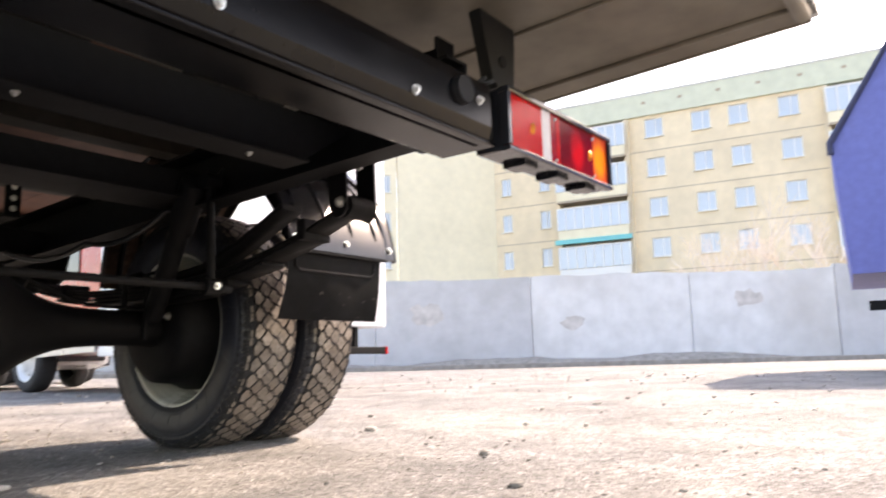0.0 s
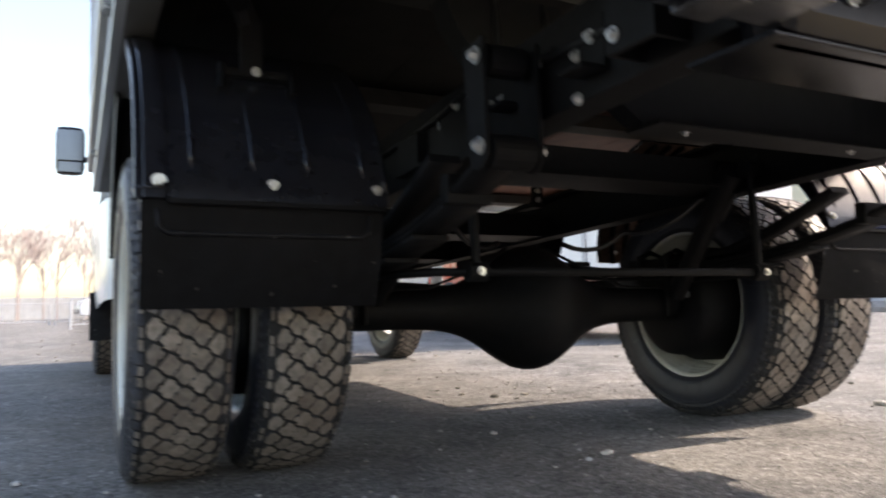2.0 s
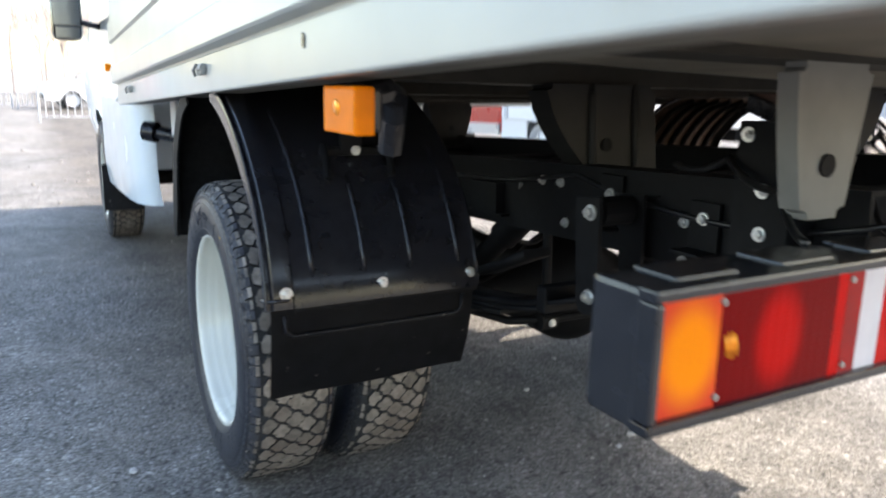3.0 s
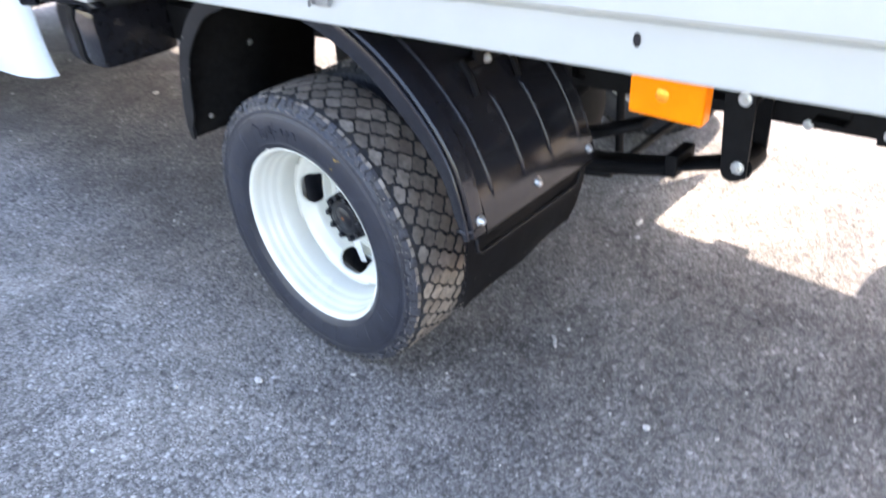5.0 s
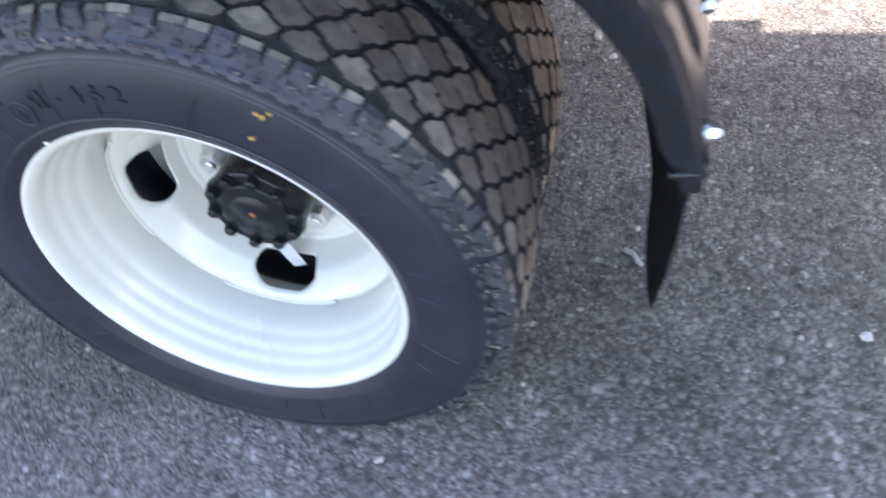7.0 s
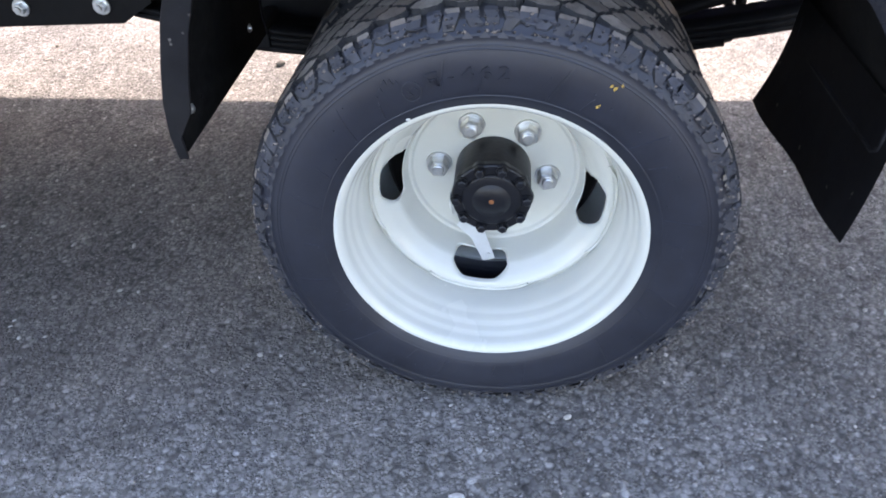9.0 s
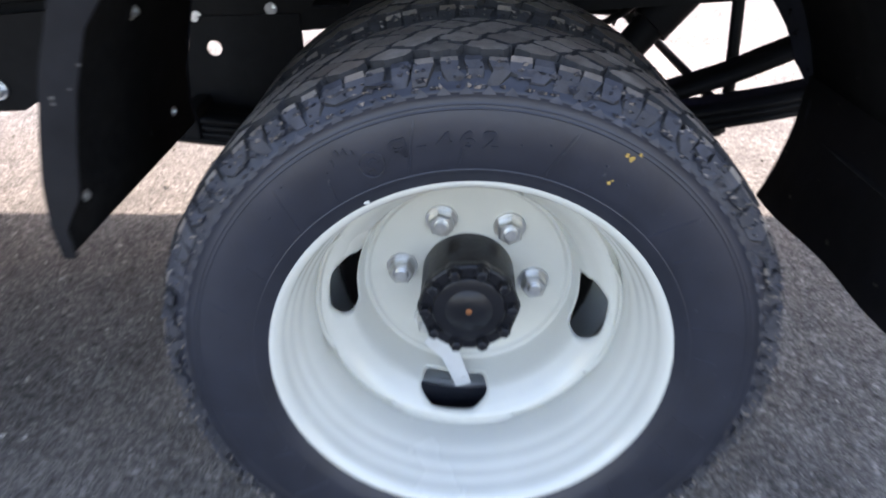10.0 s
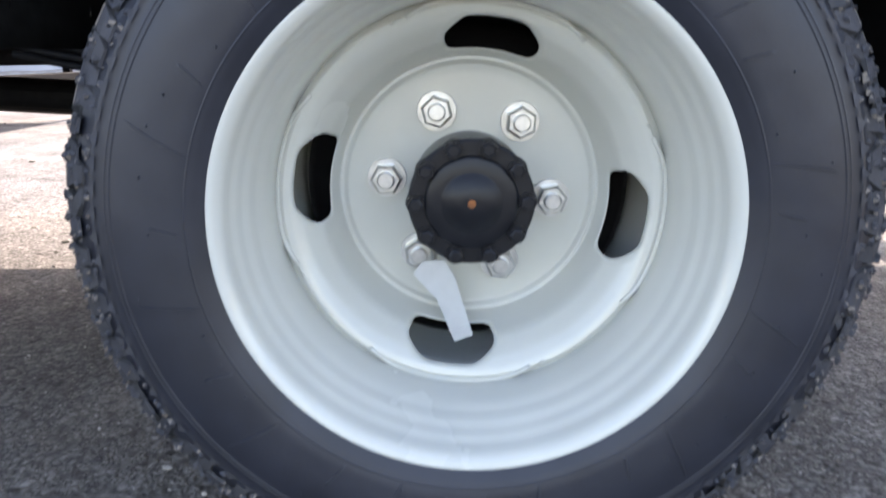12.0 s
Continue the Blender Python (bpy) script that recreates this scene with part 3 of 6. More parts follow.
            for p, q in zip(rib, rib[1:]):
                for j in range(3):
                    bm.faces.new((p[j], p[j + 1], q[j + 1], q[j])).material_index = 0
        # vent nubs left by the mould
        for k in range(40):
            a, r = 2 * math.pi * (k + rng.uniform(-0.3, 0.3)) / 40, rng.choice((0.243, 0.262, 0.268, 0.281))
            tip = bm.verts.new((side * (sidewall_x(r) + 0.0022), r * math.cos(a), r * math.sin(a)))
            ring = [bm.verts.new((side * (sidewall_x(r) - 0.0005), r * math.cos(a) + 0.0015 * math.cos(u), r * math.sin(a) + 0.0015 * math.sin(u))) for u in (0.0, 1.26, 2.51, 3.77, 5.03)]
            for j in range(5):
                bm.faces.new((ring[j], ring[(j + 1) % 5], tip)).material_index = 0
        # moulded rings
        for r, h in ((0.2335, 0.0008), (0.2925, 0.0009), (0.2965, 0.0006)):
            lathe(bm, [(side * (sidewall_x(r - 0.0014) - 0.0004), r - 0.0014), (side * (sidewall_x(r) + h), r - 0.0004), (side * (sidewall_x(r) + h), r + 0.0004), (side * (sidewall_x(r + 0.0014) - 0.0004), r + 0.0014)], 128)
    for v in bm.verts:
        if v.co.z < -0.3305:
            v.co.z = -0.3305 + (v.co.z + 0.3305) * 0.08
            v.co.x *= 1.03
    bmesh.ops.recalc_face_normals(bm, faces=bm.faces)
    me = bpy.data.meshes.new("tyre")
    bm.to_mesh(me)
    bm.free()
    for m in (RUBBER, TREAD, GROOVE, SHOULDER):
        me.materials.append(m)
    return me


SHOULDER = material("shoulder_rubber", (0.033, 0.034, 0.042), 0.7, grain=60, vary=0.3, bump=0.3, bump_scale=160, stain=0.55, stain_color=(0.075, 0.068, 0.06), stain_scale=22, rand=0.25)
DISC_ME, RIM_ME, TYRE_ME, WELD_ME = disc_mesh(), rim_mesh(), tyre_mesh(), weld_edge_meshes()

# inner twins: shoulders in darker rubber for the shade between the tyres
TYRE_IN_SHADED = TYRE_ME.copy()
TYRE_IN_SHADED.materials[3] = GROOVE


def nut_mesh():
    bm = bmesh.new()
    cyl(bm, (0, 0, 0), (-0.0035, 0, 0), 0.0182, 0.0176, seg=28)
    cyl(bm, (-0.0035, 0, 0), (-0.0050, 0, 0), 0.0150, 0.0148, seg=24)
    cyl(bm, (-0.0050, 0, 0), (-0.0175, 0, 0), 0.0148, 0.0146, seg=6)
    cyl(bm, (-0.0175, 0, 0), (-0.0198, 0, 0), 0.0146, 0.0122, seg=6)
    cyl(bm, (-0.0198, 0, 0), (-0.0245, 0, 0), 0.0082, 0.0080, seg=18)
    cyl(bm, (-0.0245, 0, 0), (-0.0255, 0, 0), 0.0080, 0.0066, seg=18)
    return mesh_of(bm, ZINC, "wheel_nut")


NUT_ME = nut_mesh()


def hub_mesh():
    bm = bmesh.new()
    lathe(bm, [(0.115, 0.0600), (0.044, 0.0600), (0.040, 0.0590)], 64)
    # end flange, swelling a little round each bolt
    rings = []
    for x, k in ((0.040, 0.95), (0.038, 1.0), (0.030, 1.0), (0.0270, 0.985), (0.0258, 0.95)):
        rings.append([bm.verts.new((x, k * r * math.cos(t), k * r * math.sin(t))) for t, r in ((2 * math.pi * i / 120, 0.0610 + 0.0026 * max(0.0, math.cos(10 * 2 * math.pi * i / 120)) ** 1.5) for i in range(120))])
    for a, b in zip(rings, rings[1:]):
        for i in range(120):
            bm.faces.new((a[i], b[i], b[(i + 1) % 120], a[(i + 1) % 120]))
    bm.faces.new(rings[-1])
    lathe(bm, [(0.026, 0.0455), (0.0225, 0.0445), (0.0215, 0.042), (0.0205, 0.030), (0.0205, 0.0285), (0.0190, 0.0275), (0.0185, 0.004), (0.0185, 0.0)], 64)
    return mesh_of(bm, HUBM, "hub")


def hub_bolt_mesh():
    bm = bmesh.new()
    cyl(bm, (0.004, 0, 0), (-0.0035, 0, 0), 0.0096, 0.0088, seg=14)
    cyl(bm, (-0.0035, 0, 0), (-0.0100, 0, 0), 0.0080, 0.0074, seg=6)
    cyl(bm, (-0.0100, 0, 0), (-0.0112, 0, 0), 0.0070, 0.0050, seg=6)
    return mesh_of(bm, HUBM, "hub_bolt")


HUB_ME, HUB_BOLT = hub_mesh(), hub_bolt_mesh()


def wheel(x, y, outward, full=True, turn=0.0):
    """outward: -1 for a disc whose dish opens to -x."""
    at = pose(x, y, AXLE_Z, turn, 0, 0 if outward < 0 else 180)
    w = part("wheel", DISC_ME, None, truck, "pale grey steel wheel disc with four hand holes", at=at)
    part("rim", RIM_ME, None, w, "pale grey steel rim")
    for me in WELD_ME:
        part("weld_edge", me, None, w)
    part("tyre", TYRE_ME if full else TYRE_IN_SHADED, None, w, "black lug tyre with dusty tread blocks")
    if full:
        h = part("hub", HUB_ME, None, w, "black flanged hub with ten small bolts")
        for k in range(10):
            a = 2 * math.pi * k / 10
            part("hub_bolt", HUB_BOLT, None, h, at=pose(0.0262, 0.0532 * math.cos(a), 0.0532 * math.sin(a), 31 * k))
        for k in range(6):
            a = SPIN + k * math.pi / 3
            part("wheel_nut", NUT_ME, None, w, "zinc wheel nut with washer", at=pose(0.1100, 0.087 * math.cos(a), 0.087 * math.sin(a), 17 * k) @ Matrix.Diagonal((1.05, 1.14, 1.14, 1)))
    return w


outer_left = wheel(-OUTER_X, 0, -1)
wheel(-INNER_X, 0, 1, False, -16.4)
wheel(OUTER_X, 0, 1)
wheel(INNER_X, 0, -1, False)
wheel(-0.885, 3.02, -1)
wheel(0.885, 3.02, 1)

# rust dot on the hub, valve plate, balance weight and chalk marks of the near wheel
bm = bmesh.new()
cyl(bm, (0.0186, 0, 0), (0.0178, 0.0, 0), 0.0042, 0.0034, seg=10)
part("rust_spot", bm, RUST, outer_left, "small rust spot")
bm = bmesh.new()
outline = [(0.060, -0.084), (0.050, -0.070), (0.026, -0.069), (0.016, -0.090), (-0.002, -0.153), (0.018, -0.160), (0.036, -0.112)]
extrude(bm, outline, 0.072, 0.0735)
cyl(bm, (0.072, 0.0085, -0.147), (0.0708, 0.0085, -0.147), 0.0045, seg=12)
part("valve_plate", bm, material("pale_valve_plate", (0.52, 0.53, 0.52), 0.35, vary=0.05), outer_left, "bent pale metal valve holder plate")
bm = bmesh.new()
a = radians(64)
box(bm, -0.085, 0.2215 * math.cos(a), 0.2215 * math.sin(a), 0.004, 0.006, 0.004, 0.0015)
part("balance_weight", bm, RIM, outer_left, "small balance weight on the lip")
rng = random.Random(8)
CHALK = material("yellow_chalk", (0.45, 0.29, 0.07), 0.9, grain=160, vary=0.4)
for cy, cz, size in ((-0.150, 0.243, 0.0050), (-0.1455, 0.2465, 0.0028), (-0.1575, 0.246, 0.0030), (-0.131, 0.219, 0.0034), (-0.134, 0.221, 0.0018)):
    bm = bmesh.new()
    rr = math.hypot(cy, cz)
    x = -0.0925 - 0.0026 * min(1, max(0, (rr - 0.245) / 0.02))
    n = 11
    vs = [bm.verts.new((x - 0.0009, cy + size * rng.uniform(0.25, 1.1) * math.cos(2 * math.pi * k / n), cz + size * rng.uniform(0.3, 0.9) * math.sin(2 * math.pi * k / n))) for k in range(n)]
    bm.faces.new(vs)
    part("chalk_mark", bm, CHALK, outer_left, "yellow chalk mark")

# moulded marking on the sidewall, glyph by glyph along the arc
for i, ch in enumerate("\u042f-462"):
    cu = bpy.data.curves.new("glyph", "FONT")
    cu.body, cu.size, cu.extrude, cu.align_x, cu.offset = ch, 0.025, 0.0007, "CENTER", 0.0005
    tmp = new("glyph", cu)
    me = bpy.data.meshes.new_from_object(tmp.evaluated_get(bpy.context.evaluated_depsgraph_get()))
    bpy.data.objects.remove(tmp)
    me.materials.append(RUBBER)
    a = radians(85.5 + (i - 2.0) * 4.6)
    r = 0.2555
    spot = Matrix.Translation((-0.0948, r * math.cos(a), r * math.sin(a)))
    frame_m = Matrix(((0, 0, -1, 0), (-1, 0, 0, 0), (0, 1, 0, 0), (0, 0, 0, 1)))
    part("moulded_glyph", me, None, outer_left, "moulded sidewall marking", at=spot @ pose(0, 0, 0, math.degrees(a) - 90) @ frame_m @ pose(0, 0, 0, 5) @ Matrix.Diagonal((1.22, 1, 1, 1)))

# ring emblem and small wear marks beside the marking
bm = bmesh.new()
ring = [(-0.0949 + 0.0002 * math.cos(t), 0.088 + 0.0118 * math.cos(t), 0.2415 + 0.0125 * math.sin(t)) for t in (2 * math.pi * k / 28 for k in range(29))]
tube(bm, ring, 0.0009, 6)
tube(bm, [(-0.0949, 0.081, 0.244), (-0.0949, 0.087, 0.2475), (-0.0949, 0.093, 0.241), (-0.0949, 0.086, 0.2365), (-0.0949, 0.092, 0.2335)], 0.0010, 6)
part("moulded_emblem", bm, RUBBER, outer_left, "moulded round sidewall emblem", smooth=True)
for y, z in ((0.121, 0.253), (0.114, 0.254), (0.106, 0.252), (0.126, 0.243)):
    bm = bmesh.new()
    extrude(bm, [(y - 0.0035, z - 0.002), (y + 0.0035, z - 0.001), (y, z + 0.004)], -0.0957, -0.0940)
    part("moulded_triangle", bm, RUBBER, outer_left)

# ---- rear axle and springs ----
SPRING_X = 0.512
bm = bmesh.new()
prof = []
for i in range(49):
    x = -0.60 + 1.2 * i / 48
    g = math.exp(-((x - 0.015) / 0.155) ** 2)
    prof.append((x, 0.048 + 0.118 * g))
lathe(bm, prof, 40)
for v in bm.verts:
    v.co.z += AXLE_Z
cyl(bm, (0.0, 0.10, AXLE_Z), (0.0, 0.30, AXLE_Z + 0.03), 0.085, 0.05, seg=24)
part("rear_axle", bm, FRAME, truck, "black banjo rear axle housing", smooth=True, sharp=50)
bm = bmesh.new()
cyl(bm, (0, 0.30, AXLE_Z + 0.03), (0, 1.9, 0.47), 0.036, seg=20)
part("drive_shaft", bm, FRAME, truck)
for s in (-1, 1):
    bm = bmesh.new()
    lathe(bm, [(0.52, 0.05), (0.52, 0.125), (0.54, 0.150), (0.60, 0.156), (0.64, 0.172), (0.755, 0.176), (0.772, 0.165), (0.772, 0.05)], 48)
    for v in bm.verts:
        v.co = (s * v.co.x, v.co.y, v.co.z + AXLE_Z)
    drum = part("brake_drum", bm, FRAME, truck, "black brake drum")
    bolt(drum, s * 0.515, -0.085, AXLE_Z + 0.03, "-x" if s > 0 else "+x", 0.9)
    # leaf spring pack, bowed down over the axle
    bm = bmesh.new()
    for k in range(4):
        y0, y1 = -0.78 + 0.13 * k, 0.86 - 0.13 * k
        ln = []
        for i in range(17):
            y = y0 + (y1 - y0) * i / 16
            ln.append((y, 0.440 + 0.122 * abs(y / 0.8) ** 2.6 - 0.011 * k))
        strip(bm, ln, 0.0085, s * SPRING_X - 0.035, s * SPRING_X + 0.035)
    for y, z, r in ((-0.786, 0.560, 0.026), (0.86, 0.570, 0.026)):
        cyl(bm, (s * SPRING_X - 0.036, y, z), (s * SPRING_X + 0.036, y, z), r, seg=20)
    spring = part("leaf_spring", bm, FRAME, truck, "black multi-leaf spring")
    # short helper leaf that parts from the pack behind the axle
    bm = bmesh.new()
    strip(bm, [(-0.585, 0.583), (-0.50, 0.546), (-0.40, 0.505), (-0.28, 0.468), (-0.12, 0.452), (0.12, 0.452)], 0.016, s * SPRING_X - 0.030, s * SPRING_X + 0.030)
    part("helper_leaf", bm, FRAME, spring, "short black helper leaf")
    for y, z in ((-0.655, 0.525), (0.42, 0.462)):
        bm = bmesh.new()
        box(bm, s * SPRING_X, y, z, 0.084, 0.026, 0.048, 0.004)
        part("spring_clip", bm, FRAME, spring)
    for y in (-0.055, 0.055):
        bm = bmesh.new()
        tube(bm, [(s * SPRING_X - 0.046, y, 0.30), (s * SPRING_X - 0.046, y, 0.475), (s * SPRING_X, y, 0.49), (s * SPRING_X + 0.046, y, 0.475), (s * SPRING_X + 0.046, y, 0.30)], 0.008, 8)
        part("u_bolt", bm, FRAME, spring)
    # shackle with its two bolts
    bm = bmesh.new()
    for dx in (-0.048, 0.042):
        line = [(-0.806, 0.550), (-0.794, 0.537), (-0.778, 0.533), (-0.764, 0.538), (-0.757, 0.552), (-0.742, 0.72), (-0.800, 0.725)]
        extrude(bm, line, s * SPRING_X + dx, s * SPRING_X + dx + 0.007)
    cyl(bm, (s * SPRING_X - 0.03, -0.775, 0.698), (s * SPRING_X + 0.03, -0.775, 0.698), 0.024, seg=16)
    shackle = part("spring_shackle", bm, FRAME, truck, "black spring shackle")
    for xx, way in ((s * SPRING_X - 0.048, "-x"), (s * SPRING_X + 0.049, "+x")):
        bolt(shackle, xx, -0.789, 0.566, way, 1.0)
        bolt(shackle, xx, -0.782, 0.700, way, 1.0)
    # front spring hanger
    bm = bmesh.new()
    for dx in (-0.055, 0.047):
        extrude(bm, [(0.56, 0.64), (1.25, 0.60), (1.25, 0.49), (0.66, 0.495), (0.60, 0.53)], s * SPRING_X + dx, s * SPRING_X + dx + 0.008)
    hanger = part("spring_hanger", bm, FRAME, truck)
    for yy in (0.69, 0.84, 0.99):
        bolt(hanger, s * SPRING_X + (-0.055 if s < 0 else 0.055), yy, 0.528, "-x" if s < 0 else "+x", 1.2)
    # shock absorber
    bm = bmesh.new()
    cyl(bm, (s * 0.46, -0.10, 0.36), (s * 0.40, -0.30, 0.56), 0.026, seg=18)
    cyl(bm, (s * 0.40, -0.30, 0.56), (s * 0.375, -0.40, 0.66), 0.034, seg=18)
    part("shock_absorber", bm, FRAME, truck, "black slanted shock absorber", smooth=True, sharp=50)
    # drop link of the anti-roll bar
    bm = bmesh.new()
    cyl(bm, (s * 0.385, -0.452, 0.405), (s * 0.385, -0.44, 0.66), 0.010, seg=10)
    cyl(bm, (s * 0.365, -0.452, 0.405), (s * 0.405, -0.452, 0.405), 0.020, seg=14)
    cyl(bm, (s * 0.365, -0.44, 0.655), (s * 0.405, -0.44, 0.655), 0.020, seg=14)
    link = part("drop_link", bm, FRAME, truck)
    bolt(link, s * 0.385, -0.474, 0.405, "-y", 0.65)
    # brake pipe and small bracket on the axle
    bm = bmesh.new()
    tube(bm, [(s * 0.06, -0.03, 0.49), (s * 0.15, -0.07, 0.44), (s * 0.30, -0.055, 0.385), (s * 0.48, -0.05, 0.38), (s * 0.53, -0.06, 0.42)], 0.0045, 6)
    part("brake_pipe", bm, FRAME, truck)
bm = bmesh.new()
tube(bm, [(-0.52, -0.02, 0.40), (-0.50, -0.30, 0.405), (-0.46, -0.42, 0.405), (-0.38, -0.452, 0.405), (0.38, -0.452, 0.405), (0.46, -0.42, 0.405), (0.50, -0.30, 0.405), (0.52, -0.02, 0.40)], 0.0090, 10)
part("anti_roll_bar", bm, FRAME, truck, "black anti-roll bar", smooth=True)

# ---- chassis frame ----
for s in (-1, 1):
    bm = bmesh.new()
    prof = [(-0.290, 0.0), (-0.290, 0.062), (-0.284, 0.062), (-0.284, 0.006), (-0.156, 0.006), (-0.156, 0.062), (-0.150, 0.062), (-0.150, 0.0)]
    extrude(bm, [(s * (0.440 - b), a) for a, b in prof][::(1 if s > 0 else -1)], -1.138, 3.6, "y")
    bm.transform(BED)
    rail = part("frame_rail", bm, FRAME, truck, "black pressed steel frame rail")
    for y, z in ((-0.861, 0.690), (-0.863, 0.627), (-0.494, 0.712), (-0.551, 0.714), (-0.66, 0.68), (-0.62, 0.68), (-0.57, 0.64), (0.30, 0.61), (0.42, 0.60), (0.62, 0.62)):
        bolt(rail, s * 0.441, y, z, "-x" if s < 0 else "+x", 0.75)
# bump stop plate with a round hole, hung from the rail over the near spring
bm = bmesh.new()
layers = []
for x in (-0.4475, -0.4415):
    hole, edge = [], []
    for k in range(24):
        u, v = math.cos(2 * math.pi * k / 24), math.sin(2 * math.pi * k / 24)
        m = max(abs(u), abs(v))
        hole.append(bm.verts.new((x, 0.398 + 0.0125 * u, 0.552 + 0.0125 * v)))
        edge.append(bm.verts.new((x, 0.398 + (0.066 if u > 0 else 0.143) * u / m, 0.552 + (0.050 if v > 0 else 0.112 + 0.03 * u / m * (u > 0)) * v / m)))
    layers.append((hole, edge))
(ha, ea), (hb, eb) = layers
for k in range(24):
    j = (k + 1) % 24
    for quad in ((ha[k], ha[j], ea[j], ea[k]), (hb[k], eb[k], eb[j], hb[j]), (ha[k], hb[k], hb[j], ha[j]), (ea[k], ea[j], eb[j], eb[k])):
        bm.faces.new(quad)
bmesh.ops.recalc_face_normals(bm, faces=bm.faces)
part("bump_stop_plate", bm, FRAME, truck, "black bracket plate with a round hole")
for y, z0, h, d in ((-0.30, -0.27, 0.07, 0.10), (0.55, -0.28, 0.08, 0.12), (1.30, -0.28, 0.08, 0.12)):
    bm = bmesh.new()
    extrude(bm, [(y - d / 2 - 0.02, z0), (y + d / 2 + 0.02, z0), (y + d / 2 + 0.02, z0 + 0.005), (y + d / 2, z0 + 0.005), (y + d / 2, z0 + h), (y - d / 2, z0 + h), (y - d / 2, z0 + 0.005), (y - d / 2 - 0.02, z0 + 0.005)], -0.462, 0.462)
    bm.transform(BED)
    part("crossmember", bm, FRAME, truck, "black pressed crossmember")
# tapered rear crossmember with a flanged foot
bm = bmesh.new()
extrude(bm, [(-0.435, 0.700), (-0.304, 0.612), (0.304, 0.612), (0.435, 0.700), (0.435, 0.712), (-0.435, 0.712)], -0.838, -0.800, "y")
box(bm, 0, -0.832, 0.6075, 0.60, 0.075, 0.006, 0.002)
rear_member = part("crossmember", bm, FRAME, truck, "black tapered rear crossmember")
for x in (-0.22, 0.18):
    bolt(rear_member, x, -0.84, 0.6045, "-z", 0.5)
# rear lamp beam
bm = bmesh.new()
box(bm, 0, -1.172, 0.662, 0.90, 0.066, 0.115, 0.028)
box(bm, 0, -1.135, 0.6075, 0.90, 0.12, 0.006, 0.002)
beam = part("lamp_beam", bm, BEAM, truck, "glossy black rear cross beam")
for x, z in ((-0.34, 0.655), (-0.157, 0.640), (0.206, 0.640), (0.385, 0.672), (-0.41, 0.69)):
    bolt(beam, x, -1.205, z, "-y", 0.65)
for s in (-1, 1):
    bm = bmesh.new()
    cyl(bm, (s * 0.33, -1.205, 0.675), (s * 0.33, -1.217, 0.675), 0.026, 0.023, seg=20)
    part("rubber_plug", bm, FLAP, beam, "round black rubber plug")
for s in (-1, 1):
    bm = bmesh.new()
    x0 = s * 0.49
    extrude(bm, [(x0 + s * 0.005, -1.076), (x0 + s * 0.005, -0.990), (x0 - s * 0.050, -0.990), (x0 - s * 0.050, -0.997), (x0 - s * 0.004, -0.997), (x0 - s * 0.004, -1.069), (x0 - s * 0.050, -1.069), (x0 - s * 0.050, -1.076)], 0.640, 0.850, "z")
    br = part("lamp_bracket", bm, FRAME, truck, "black channel bracket with zinc bolts")
    for y, z in ((-1.006, 0.833), (-1.036, 0.763), (-1.038, 0.707), (-1.008, 0.662)):
        bolt(br, x0 + s * 0.006, y, z, "-x" if s < 0 else "+x", 0.78)

# ---- tail lamps ----
GLINT = material("painted_orange_glint", (1.0, 0.34, 0.03), 0.2, vary=0.2, grain=220, metal=0.5)


def glow_lens(name, inner, outer, wide):
    """A moulded lens with the sun's glow over the lamp bowl painted into its colour."""
    m = material(name, outer, 0.12, grain=30, vary=0.08, spec=0.06)
    n, l = m.node_tree.nodes, m.node_tree.links
    tc = n.new("ShaderNodeTexCoord")
    off = n.new("ShaderNodeVectorMath")
    off.operation = "MULTIPLY_ADD"
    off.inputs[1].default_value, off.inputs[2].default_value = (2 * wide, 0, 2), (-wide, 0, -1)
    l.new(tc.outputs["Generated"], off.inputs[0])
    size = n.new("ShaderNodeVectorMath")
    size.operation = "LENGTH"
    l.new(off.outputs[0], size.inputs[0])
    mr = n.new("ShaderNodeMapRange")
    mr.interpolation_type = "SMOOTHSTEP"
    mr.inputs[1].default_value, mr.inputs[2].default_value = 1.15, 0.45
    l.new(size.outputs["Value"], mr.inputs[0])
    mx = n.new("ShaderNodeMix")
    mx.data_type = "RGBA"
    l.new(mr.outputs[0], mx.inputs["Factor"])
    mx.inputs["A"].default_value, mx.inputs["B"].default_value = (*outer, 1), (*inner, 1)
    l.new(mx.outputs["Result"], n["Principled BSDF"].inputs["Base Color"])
    return m


INDICATOR = glow_lens("amber_glow_lens", (0.86, 0.23, 0.004), (0.62, 0.055, 0.022), 0.85)
TAIL = glow_lens("red_glow_lens", (0.46, 0.004, 0.003), (0.155, 0.0015, 0.002), 2.2)


